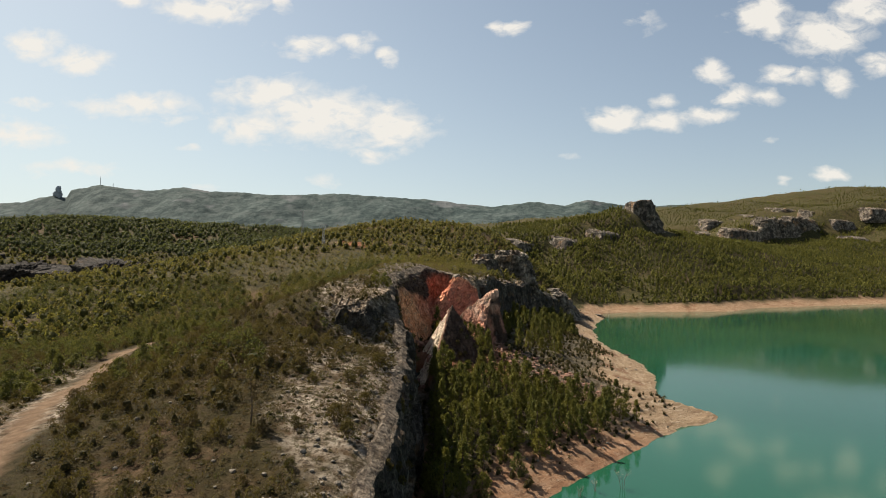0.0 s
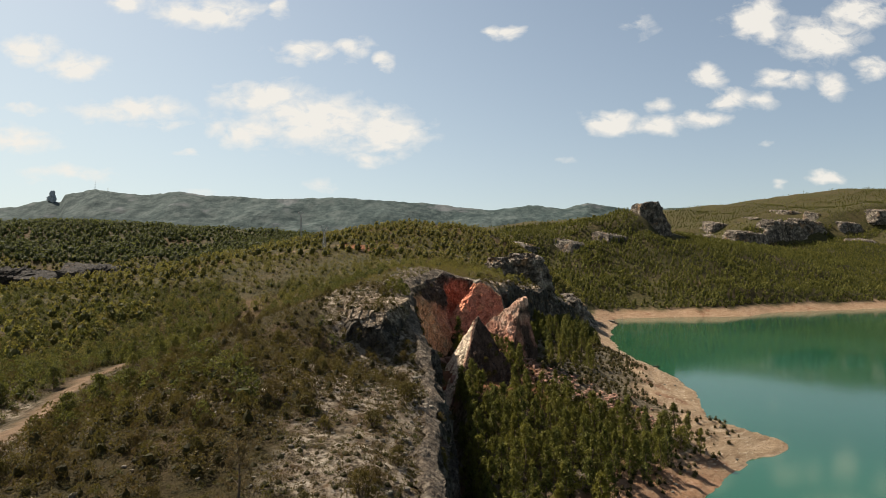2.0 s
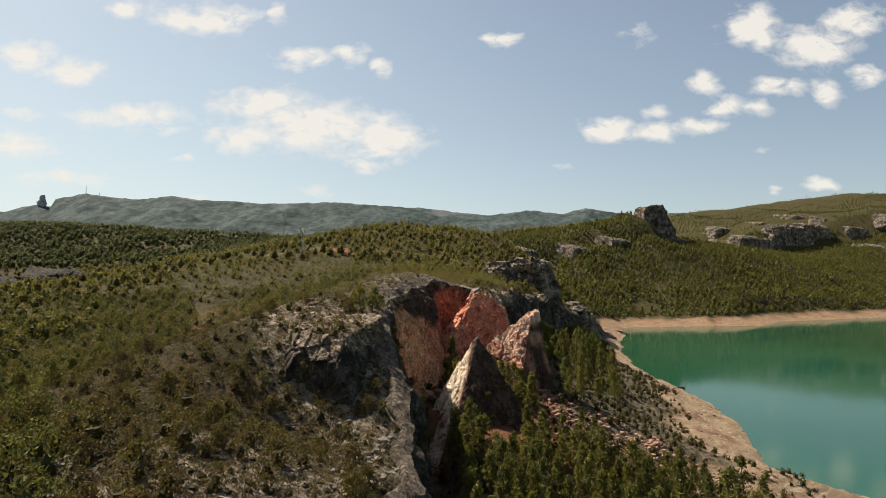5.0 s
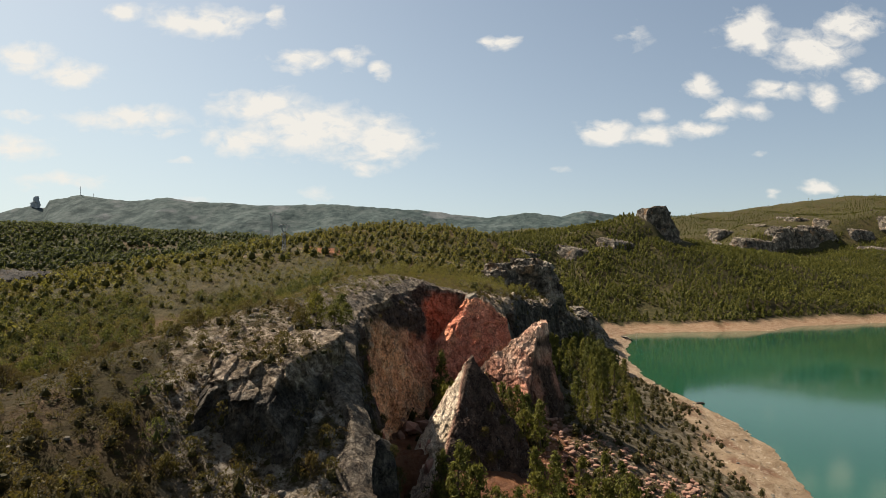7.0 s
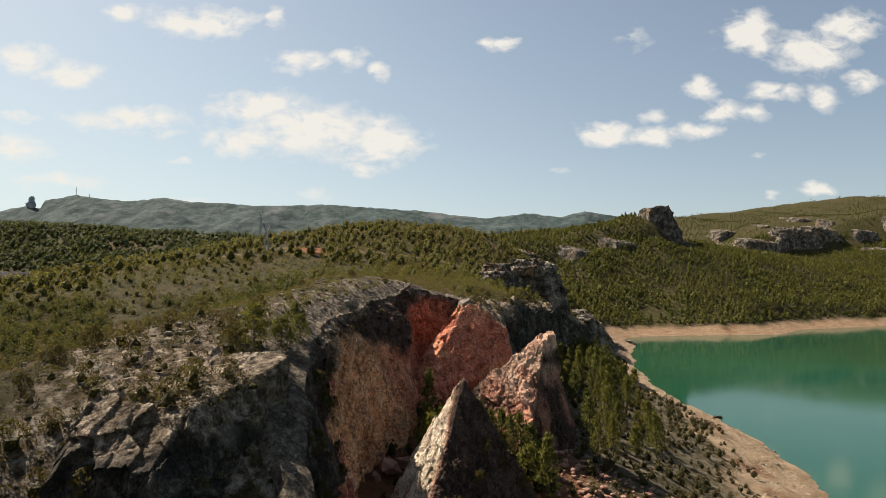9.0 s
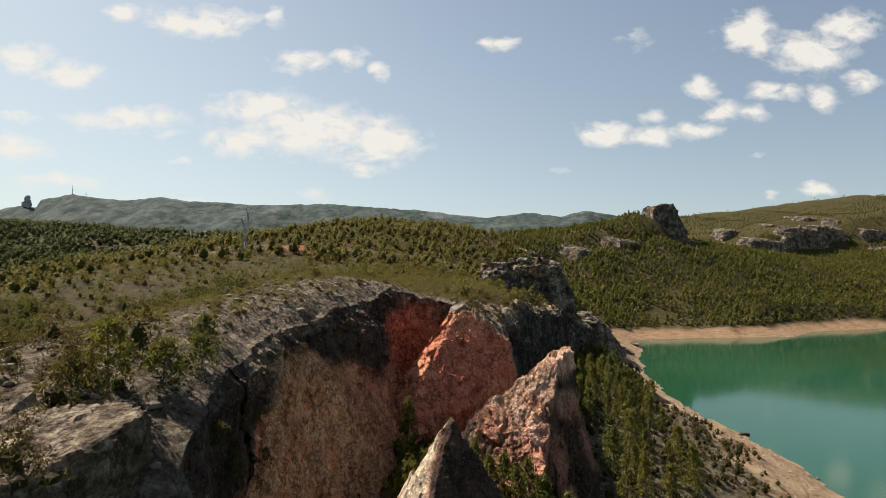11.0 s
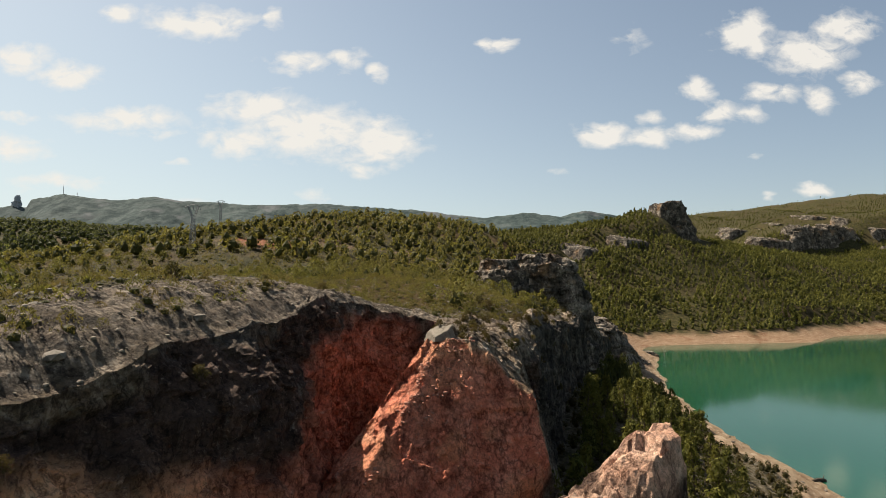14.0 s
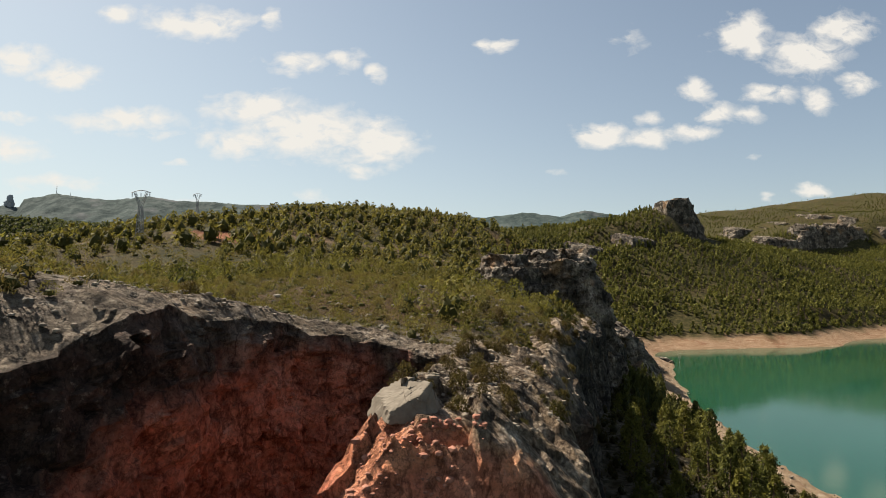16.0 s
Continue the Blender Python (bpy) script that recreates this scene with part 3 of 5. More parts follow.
def build_ground():
    xs = spread(-2600, -38, 56, 2600, 0.85, 1.032)
    ys = spread(-500, 34, 156, 3200, 0.85, 1.026)
    X, Y = np.meshgrid(xs, ys, indexing="ij")
    x, y = X.ravel(), Y.ravel()
    z = ground(x, y)
    lake, edge = signed(x, y)
    shore = smooth(5.6, 4.6, z + 0.9 * smooth(300, 360, y) + 2.0 * smooth(112, 90, y + 0.3 * x) + 1.2 * fbm(flat(x, y, 11.0), 3, 21)) * smooth(-3, 0, 40 - lake) * np.where(edge > 0.9, 0, 1) * smooth(35, 60, y + x)
    stony = smooth(-0.25, 0.35, fbm(flat(x, y, 13.0), 4, 31) + 0.95 * smooth(22, 5, edge) - 0.5) * (edge > -1) * smooth(230, 120, y)
    stony = stony * smooth(110, 95, y)
    stony = np.maximum(stony, smooth(7, 1.5, edge + 1.5 * fbm(flat(x, y, 4.0), 3, 33)) * (edge > 0) * 0.85)
    stony = np.maximum(stony, (edge < 0) * (lake > 8) * (y < 300) * 0.45)
    road = smooth(1.35, 0.8, segment_distance(x, y, ROAD) + 0.4 * fbm(flat(x, y, 2.0), 2, 41)) * smooth(150, 84, y)
    road = np.maximum(road, 0.8 * smooth(2.2, 1.0, segment_distance(x, y, [(182, 440), (198, 431), (213, 425), (230, 420)]) + 1.5 * fbm(flat(x, y, 7.0), 2, 44)))
    road = np.maximum(road, 0.8 * smooth(1.6, 0.7, segment_distance(x, y, TRACK) + 2.2 * (fbm(flat(x, y, 9.0), 2, 43) + 0.2)))
    for cx, cy, rx, ry in ((-1, 150 + 22, 3.4, 3.0), (-1, 239, 4.0, 3.0)):
        bare = np.hypot((x - cx) / rx, (y - cy) / ry) + 0.5 * fbm(flat(x, y, 3.0), 3, 47)
        road = np.maximum(road, smooth(1.0, 0.7, bare) * (0.9 if rx < 8 else 0.35))
    clay = smooth(1.1, 0.6, np.hypot((x + 33) / 8.5, (y - 221) / 5.0) + 0.6 * fbm(flat(x, y, 4.0), 3, 48))
    clay = np.maximum(clay, 0.18 * smooth(0.1, 0.6, fbm(flat(x, y, 26.0), 3, 49)) * (edge > 5) * smooth(100, 130, y))
    clay = np.maximum(clay, 0.75 * (edge < 0.3) * (lake > 14) * smooth(97, 103, y) * smooth(15, 11, x) * smooth(150, 140, y))
    green = np.maximum(smooth(100, 140, y) * 0.85, (edge < 0) * smooth(300, 380, y) * 0.9) * (1 - 0.6 * clay)
    clay = np.maximum(clay, shore * (0.30 * smooth(300, 360, y) + 0.5 * smooth(112, 98, y + 0.3 * x)))
    me = array_mesh("ground", np.stack([x, y, z], -1), grid_faces(len(xs), len(ys)), GROUND, True, {"zone": np.stack([shore, stony, road], -1), "clay": np.stack([clay, green, 0 * clay], -1)})
    tagged(new("ground", me), "dry scrub hillside of brown soil and pale stones above a bare sandy shore", "ground", kind="structure")
    nx, ny = 40, 40
    WX, WY = np.meshgrid(np.linspace(-9, 1000, nx), np.linspace(-300, 640, ny), indexing="ij")
    me = array_mesh("water", np.stack([WX.ravel(), WY.ravel(), np.zeros(nx * ny)], -1), grid_faces(nx, ny), WATER)
    tagged(new("water", me), "calm turquoise green reservoir water reflecting hills and sky", "water", kind="structure")


build_ground()

# ---- cliffs and rock masses ----


def roughen(p, out, amp, size, seed, tall=0.8):
    """Moves the points p along out like weathered, jointed rock."""
    d = 0.4 * fbm(p / (size * 1.8), 3, seed) + 1.0 * facets(p, (size, size, size * tall), seed + 3) + 0.5 * facets(p, (size * 0.4, size * 0.4, size * 0.4 * tall), seed + 11)
    d = d + 0.16 * fbm(p / (size * 0.18), 3, seed + 19) - 0.25 * smooth(0.14, 0.0, np.abs(vnoise(p / np.array([size, size, size * 2.2]), seed + 29)))
    return p + out * (amp * d)[..., None]


def build_cliff():
    line = EDGE
    seg = np.hypot(*np.diff(line[:, :2], axis=0).T)
    s = np.concatenate([[0], np.cumsum(seg)])
    pieces = [("cliff_fissure", 20, 112.0, 0.30, "weathered limestone wall of a deep fissure, darkened for its shade"),
              ("cliff_scar", 0, 0, 0.22, "freshly broken red and orange rock scar under a dark crust"),
              ("cliff_shore", 0, 0, 0.45, "grey limestone cliff above young pines, darkened for its shade")]
    # where along the line the pieces meet
    s1 = s[np.argmin(np.hypot(line[:, 0] + 9.9, line[:, 1] - 106))]
    s2 = s[np.argmin(np.hypot(line[:, 0] - 8.9, line[:, 1] - 141))]
    spans = [(s[0] + 18, s1 + 1.6), (s1 - 1.6, s2 + 1.2), (s2 - 1.2, s[-1])]
    for (name, _, _, res, label), (a, b) in zip(pieces, spans):
        q = np.linspace(a, b, int((b - a) / res) + 1)
        x, y = np.interp(q, s, line[:, 0]), np.interp(q, s, line[:, 1])
        foot, crust = np.interp(q, s, line[:, 2]), np.interp(q, s, line[:, 3])
        tx, ty = np.gradient(x), np.gradient(y)
        ln = np.hypot(tx, ty)
        ox, oy = ty / ln, -tx / ln
        for arr in (ox, oy):
            for _ in range(6):
                arr[1:-1] = (arr[:-2] + arr[1:-1] * 2 + arr[2:]) / 4
        nose = smooth(3.5, 7, x) * smooth(128, 131, y) * smooth(185, 165, y)
        u = np.linspace(0, 1, int(6.0 / res))[None, :-1]
        reach = 1.5 + 3.2 * smooth(88, 104, y)[:, None] * smooth(139, 130, y)[:, None] + 0.9 * fbm(flat(x, y, 3.0), 3, 59)[:, None]
        back = -reach + (reach + 0.3) * u
        sx, sy = x[:, None] + ox[:, None] * back, y[:, None] + oy[:, None] * back
        flat_top = hill(sx.ravel(), sy.ravel()).reshape(sx.shape)
        lump = np.stack([sx, sy, 0 * sx], -1)
        shelf = flat_top - 0.35 + 0.42 * smooth(0, 0.3, u) - (0.5 + 0.75 * np.clip(nose, 0, 1)[:, None]) * u ** 2
        shelf = shelf - rim_drop(sx, sy, np.maximum(-back, 0))
        shelf = shelf + (0.12 * fbm(lump / 1.3, 4, 55) + 0.09 * facets(lump, (1.4, 1.4, 1.0), 57) + 0.06 * facets(lump, (0.5, 0.5, 1.0), 60) + 0.22 * fbm(lump / 3.5, 3, 58)) * (0.75 + 0.25 * u)
        top = shelf[:, -1] - 0.08
        lake, _ = signed(x, y)
        low = np.minimum(low_ground(x + ox * 2.5, y + oy * 2.5, segment_distance(x + ox * 2.5, y + oy * 2.5, SHORE)), top - 0.5) - 2.2
        nv = int(24 / res)
        v = np.linspace(0, 1, nv)[None, :] ** 1.25
        drop = (top - low)[:, None] * v
        off = 0.3 + 0.35 * smooth(0, 0.06, v) + 1.1 * smooth(0.02, 0.26, v) * (smooth(136, 128, y) * smooth(104, 112, y) * (x < -1))[:, None] + foot[:, None] * np.clip(v - 0.06, 0, 1) ** 1.3
        P = np.stack([x[:, None] + ox[:, None] * off, y[:, None] + oy[:, None] * off, top[:, None] - drop], -1)
        out = np.stack(np.broadcast_arrays(ox[:, None], oy[:, None], np.full((1, nv), 0.12)), -1)
        amp = np.broadcast_to(0.55 * smooth(0, 0.06, v) + 0.30, P.shape[:2])
        if name == "cliff_scar":
            Q = roughen(P, out, amp * 0.5, 1.0, 51, 1.3)
            Q = Q + out * (0.55 * fbm(P / 4.5, 3, 53) * smooth(0, 0.08, v))[..., None]
        else:
            Q = roughen(P, out, amp, 3.6, 51, 1.7)
        depth = drop + 1.3 * fbm(P / 3.0, 4, 61)
        scar = smooth(-1.0, 1.0, depth - crust[:, None]) * (crust[:, None] < 8.5)
        crusted = smooth(8.8, 8.0, crust[:, None] + 0 * v) * smooth(1.4, 2.4, crust[:, None]) * smooth(0.0, 0.8, depth)
        tan = smooth(127, 116, Q[..., 1] + 4 * vnoise(P / 5, 63)) * (x[:, None] < -2) * (0 if name == "cliff_fissure" else 1)
        bleached = np.clip(nose, 0, 1)[:, None] * (1 - scar) * 0.6 if name == "cliff_scar" else 0
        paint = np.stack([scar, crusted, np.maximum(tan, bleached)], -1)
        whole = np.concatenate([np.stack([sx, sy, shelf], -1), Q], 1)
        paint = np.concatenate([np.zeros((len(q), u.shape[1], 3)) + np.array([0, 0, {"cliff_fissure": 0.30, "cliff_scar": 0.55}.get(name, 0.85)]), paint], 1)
        me = array_mesh(name, whole.reshape(-1, 3), grid_faces(len(q), whole.shape[1])[:, ::-1], ROCK if name == "cliff_scar" else SHADED_ROCK, False, {"scar": paint.reshape(-1, 3)})
        tagged(new(name, me), label, "cliff", kind="structure")
        FACES.append(Q)
        SHELVES.append(np.stack([sx, sy, shelf], -1))


FACES, SHELVES = [], []
build_cliff()


def rock(name, label, category, sections, mat=ROCK, rings=60, around=90, amp=0.6, size=2.5, seed=1, power=3.0, scar=None, kind="", group="", turn=0.0):
    """A rock mass lofted through sections of z, x, y, half width, half depth, from its foot up."""
    sec = np.asarray(sections, float)
    t = np.linspace(0, len(sec) - 1, rings)
    c = np.stack([np.interp(t, np.arange(len(sec)), sec[:, k]) for k in range(5)], -1)
    a = np.linspace(0, 2 * np.pi, around, endpoint=False)
    ca, sa = np.cos(a), np.sin(a)
    r = (np.abs(ca) ** power + np.abs(sa) ** power) ** (-1 / power)
    ux, uy = ca * r, sa * r
    co, si = math.cos(radians(turn)), math.sin(radians(turn))
    lx, ly = c[:, 3][:, None] * ux, c[:, 4][:, None] * uy
    P = np.stack([c[:, 1][:, None] + lx * co - ly * si, c[:, 2][:, None] + lx * si + ly * co, np.broadcast_to(c[:, 0][:, None], lx.shape)], -1)
    out = np.stack([P[..., 0] - c[:, 1][:, None], P[..., 1] - c[:, 2][:, None], 0 * lx], -1)
    out = out / np.maximum(np.linalg.norm(out, axis=-1, keepdims=True), 1e-3)
    out[..., 2] = 0.25
    w = np.minimum(c[:, 3], c[:, 4])[:, None] * 0.6
    Q = roughen(P, out, np.minimum(amp, w) * np.ones(lx.shape), size, seed)
    # close the top
    lid = [Q]
    centre = Q[-1].mean(0)
    for f in (0.7, 0.4, 0.0):
        lid.append((centre + (Q[-1] - centre) * f + np.array([0, 0, (1 - f) * 0.15 * amp]) + 0.2 * amp * np.stack([0 * a, 0 * a, vnoise(Q[-1] / size * 3, seed + 2)], -1) * (f > 0))[None])
    Q = np.concatenate(lid, 0)
    n = Q.shape[0]
    Qt = Q.transpose(1, 0, 2)
    col = np.zeros((around, n, 3))
    if scar:
        col[..., 0], col[..., 1], col[..., 2] = scar(Qt)
    me = array_mesh(name, Qt.reshape(-1, 3), grid_faces(around, n, True), mat, False, {"scar": col.reshape(-1, 3), "zone": np.ones(around * n)})
    return tagged(new(name, me), label, category, group, kind)


def side(p, n, at):
    n = np.array(n, float)
    return (p - np.array(at, float)) @ (n / np.linalg.norm(n))


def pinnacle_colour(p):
    # cream broken rock, with sun and shade of the faces painted in
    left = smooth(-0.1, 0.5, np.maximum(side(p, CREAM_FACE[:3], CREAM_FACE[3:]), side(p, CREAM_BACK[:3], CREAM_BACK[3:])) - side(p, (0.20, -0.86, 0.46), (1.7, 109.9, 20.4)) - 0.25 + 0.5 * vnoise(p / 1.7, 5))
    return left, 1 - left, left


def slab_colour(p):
    # sunlit tone painted on the pink face and the top, dark crust elsewhere
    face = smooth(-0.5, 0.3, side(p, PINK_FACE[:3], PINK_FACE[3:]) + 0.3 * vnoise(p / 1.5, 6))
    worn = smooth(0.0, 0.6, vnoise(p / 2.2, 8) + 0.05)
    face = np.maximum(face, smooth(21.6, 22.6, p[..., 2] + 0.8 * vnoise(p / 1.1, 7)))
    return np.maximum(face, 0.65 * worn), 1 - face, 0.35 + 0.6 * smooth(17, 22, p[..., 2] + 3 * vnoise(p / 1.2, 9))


def spur_colour(p):
    """Red broken front growing paler towards a bleached stony cap; darker flank."""
    wobble = 0.9 * fbm(p / 2.2, 3, 91)
    front = np.maximum(side(p, RED_FACE[:3], RED_FACE[3:]), side(p, (-0.6, -0.5, 0.69), (0.36, 129.6, 23.3)))
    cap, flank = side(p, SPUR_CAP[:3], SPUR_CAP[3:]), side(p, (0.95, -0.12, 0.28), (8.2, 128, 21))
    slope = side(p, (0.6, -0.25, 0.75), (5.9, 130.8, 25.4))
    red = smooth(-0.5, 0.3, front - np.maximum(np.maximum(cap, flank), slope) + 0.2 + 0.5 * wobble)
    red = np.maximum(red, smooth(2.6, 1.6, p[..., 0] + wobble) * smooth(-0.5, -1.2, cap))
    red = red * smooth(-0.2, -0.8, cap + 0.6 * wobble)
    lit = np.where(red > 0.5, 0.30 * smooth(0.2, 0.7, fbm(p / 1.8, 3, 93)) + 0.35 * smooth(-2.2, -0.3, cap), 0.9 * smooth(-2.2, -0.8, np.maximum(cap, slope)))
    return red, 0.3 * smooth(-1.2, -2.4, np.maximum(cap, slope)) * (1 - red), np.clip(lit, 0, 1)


def cut_rock(name, label, category, centre, planes, mat=ROCK, detail=5, amp=0.3, size=1.2, seed=1, scar=None, kind="", group=""):
    """A rock bounded by planes, each a normal and a point that it passes through, then weathered."""
    bm = bmesh.new()
    bmesh.ops.create_icosphere(bm, subdivisions=detail, radius=1.0)
    d = np.array([p.co for p in bm.verts])
    f = np.array([[q.index for q in t.verts] for t in bm.faces])
    bm.free()
    c = np.array(centre, float)
    reach = np.full(len(d), 1e3)
    for nx, ny, nz, px, py, pz in planes:
        n = np.array([nx, ny, nz], float)
        n /= np.linalg.norm(n)
        along = d @ n
        reach = np.where(along > 1e-4, np.minimum(reach, max(n @ (np.array([px, py, pz]) - c), 0.05) / np.maximum(along, 1e-4)), reach)
    P = c + d * np.minimum(reach, 60)[:, None]
    Q = roughen(P, d, np.full(len(d), amp), size, seed, 1.5)
    col = np.zeros((len(d), 3))
    if scar:
        col = np.stack(scar(Q), -1)
    ROCK_SKINS[name] = Q
    me = array_mesh(name, Q, f, mat, False, {"scar": col})
    return tagged(new(name, me), label, category, group, kind)


ROCK_SKINS = {}
# faces coloured apart, cream and pink with painted sunlight: a normal and a point
CREAM_FACE = (-0.66, -0.52, 0.54, 1.8, 110.5, 21.3)
CREAM_BACK = (-0.85, 0.10, 0.52, 1.65, 110.9, 21.2)
PINK_FACE = (-0.41, -0.79, 0.45, 10.4, 121.3, 23.3)
RED_FACE = (0.16, -0.87, 0.46, 3.3, 131.0, 26.9)
SPUR_CAP = (0.24, -0.06, 1.0, 3.0, 133.0, 27.3)
cut_rock("rock_pinnacle", "pointed fallen limestone slab with a cream broken side, painted as sunlit", "rock", (1.2, 110.4, 11),
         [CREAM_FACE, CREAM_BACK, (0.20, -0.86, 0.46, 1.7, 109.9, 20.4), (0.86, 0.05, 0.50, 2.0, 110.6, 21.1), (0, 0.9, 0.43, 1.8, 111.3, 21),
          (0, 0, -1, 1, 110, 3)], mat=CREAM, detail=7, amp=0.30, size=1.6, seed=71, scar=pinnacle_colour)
cut_rock("leaning_slab", "tilted red rock slab, its pinkish broken face painted as sunlit", "rock", (9.4, 122.0, 15),
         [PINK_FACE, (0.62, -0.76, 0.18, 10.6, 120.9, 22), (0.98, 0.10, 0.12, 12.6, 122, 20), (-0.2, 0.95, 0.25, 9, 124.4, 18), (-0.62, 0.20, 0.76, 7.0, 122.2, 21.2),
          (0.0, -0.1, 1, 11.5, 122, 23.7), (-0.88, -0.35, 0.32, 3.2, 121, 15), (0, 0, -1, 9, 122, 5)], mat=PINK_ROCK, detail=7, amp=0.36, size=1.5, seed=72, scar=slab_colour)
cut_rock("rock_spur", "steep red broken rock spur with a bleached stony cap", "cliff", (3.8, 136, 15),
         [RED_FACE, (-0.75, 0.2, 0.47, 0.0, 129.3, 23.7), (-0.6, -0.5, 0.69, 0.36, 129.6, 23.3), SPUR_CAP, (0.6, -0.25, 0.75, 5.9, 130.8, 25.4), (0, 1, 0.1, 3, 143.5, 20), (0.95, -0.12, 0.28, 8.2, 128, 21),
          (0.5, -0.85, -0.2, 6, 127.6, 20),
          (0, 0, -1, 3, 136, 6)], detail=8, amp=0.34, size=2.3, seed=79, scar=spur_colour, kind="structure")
# the outcrop's top is painted paler by height, as if sunlit
cut_rock("outcrop", "blocky dark grey limestone outcrop with a steep face", "rock", (-13.9, 91.6, 20),
         [(-0.05, -0.98, 0.12, -13.9, 87.0, 21), (-0.95, -0.2, 0.15, -17.9, 91, 21), (0.96, -0.22, 0.10, -10.0, 91, 21), (0.10, -0.27, 1, -13, 87.6, 22.9),
          (0.02, -0.6, 0.8, -13, 88.0, 22.2), (-0.7, -0.5, 0.5, -16.6, 88.4, 21.6), (0.72, -0.45, 0.5, -11.4, 88.6, 21.6), (0, 1, 0.1, -12, 97, 21), (0, 0, -1, -12, 91, 13)], mat=SHADED_ROCK, detail=7, amp=0.42, size=2.5, seed=73,
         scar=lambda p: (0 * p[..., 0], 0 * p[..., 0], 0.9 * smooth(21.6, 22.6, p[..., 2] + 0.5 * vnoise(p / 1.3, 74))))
cut_rock("boulder", "pale grey slab of rock lying on the spur's top", "boulder", (3.25, 131.9, 27.0),
         [(-0.42, -0.38, 0.82, 3.25, 131.9, 27.2), (0.55, -0.75, 0.3, 3.6, 131.6, 27.1), (-0.8, -0.45, 0.3, 2.75, 131.75, 27.0), (0.5, 0.6, 0.6, 3.6, 132.1, 27.15), (-0.1, -1, 0.25, 3.2, 131.5, 27.0),
          (0, 1, 0, 3.2, 132.5, 27), (1, -0.1, 0.3, 3.82, 132, 27), (0.1, 0, -1, 3, 132, 26.5)], SLAB, 5, 0.05, 0.5, 77)
rock("crag", "layered grey limestone crag on the cliff top", "rock",
     [(22, 15.4, 201, 6.4, 7.2), (26.4, 15.2, 201, 6.0, 6.8), (26.7, 15.2, 201, 5.3, 6.2), (29.4, 15.0, 201, 5.2, 6.0), (29.7, 15.0, 201, 4.5, 5.5), (32.0, 14.8, 201, 4.4, 5.2), (32.3, 14.8, 201, 3.4, 4.6), (34.0, 14.6, 201, 3.0, 4.2)], mat=CRAG_ROCK, rings=70, around=140, amp=0.8, size=2.8, seed=74, power=3.5)
rock("crag", "tall dark limestone crag over the shore cliff", "rock",
     [(12, 30.5, 226, 8.6, 10), (22, 29.5, 226, 8.2, 9.5), (29, 28.2, 225.5, 7.4, 9), (33.5, 27, 225, 6.0, 8), (36, 26, 225, 4.2, 6)], mat=CRAG_ROCK, rings=90, around=170, amp=1.0, size=3.6, seed=75, power=3.4)
rock("crag", "low rounded dark crag sloping to the shore", "rock",
     [(4, 58, 284, 11, 16), (11, 56, 284, 9.5, 14), (16, 54, 284, 8, 12), (18.8, 52, 284, 5, 9)], mat=CRAG_ROCK, rings=60, around=120, amp=1.1, size=4.5, seed=76, power=2.8)

for x, y, w, d, h, seed in ((77.5, 308, 4.5, 7, 3.2, 131), (83, 322, 4, 5, 2.4, 132), (92, 334, 4, 4, 2.0, 133)):
    rock("rock_ledge", "low layered brown rock ledge at the water's edge", "rock",
         [(-1.5, x, y, w, d), (h * 0.45, x, y, w * 0.92, d * 0.92), (h * 0.5, x, y, w * 0.72, d * 0.8), (h * 0.9, x - 0.4, y, w * 0.6, d * 0.7), (h, x - 0.5, y, w * 0.3, d * 0.4)], mat=CRAG_ROCK, rings=30, around=70, amp=0.5, size=1.6, seed=seed)

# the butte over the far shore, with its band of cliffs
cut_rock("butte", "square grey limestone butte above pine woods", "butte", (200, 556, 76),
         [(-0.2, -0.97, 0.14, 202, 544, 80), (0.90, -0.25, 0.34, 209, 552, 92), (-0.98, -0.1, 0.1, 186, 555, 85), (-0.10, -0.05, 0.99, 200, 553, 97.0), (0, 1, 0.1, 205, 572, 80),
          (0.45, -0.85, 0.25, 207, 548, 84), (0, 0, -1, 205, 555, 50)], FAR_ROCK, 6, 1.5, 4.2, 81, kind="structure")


def band(x, y, z, half, height, turn, label, mat, seed):
    """A stretch of cliff that looks out of a slope towards -y, turned about z."""
    co, si = math.cos(radians(turn)), math.sin(radians(turn))

    def at(nx, ny, nz, px, py, pz):
        return (nx * co - ny * si, nx * si + ny * co, nz, x + px * co - py * si, y + px * si + py * co, z + pz)

    h = height / 2
    z = float(hill(np.array([x]), np.array([y + (9.0 if height > 8 else 2.5)]))[0]) - h + 0.5
    cut_rock("cliff_band", label, "cliff", (x, y, z), [at(0, -0.98, 0.16, 0, -4, 0), at(0.05, -0.32, 1, 0, 2, h), at(-0.75, -0.45, 0.4, -half * 0.9, 0, h * 0.4),
             at(0.8, -0.4, 0.4, half * 0.9, 0, h * 0.4), at(0, 1, 0, 0, 12, 0), at(0, 0, -1, 0, 0, -h - 14)], mat, 5 if height > 8 else 4, height * 0.22, height * 0.26, seed, kind="structure")


for k, (x, y, z, half, height, turn) in enumerate([(148, 500, 66, 14, 3.0, 26), (112, 484, 53, 13, 3.0, 30), (70, 474, 41, 14, 6, 38)]):
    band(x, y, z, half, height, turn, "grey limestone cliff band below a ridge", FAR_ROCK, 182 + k)
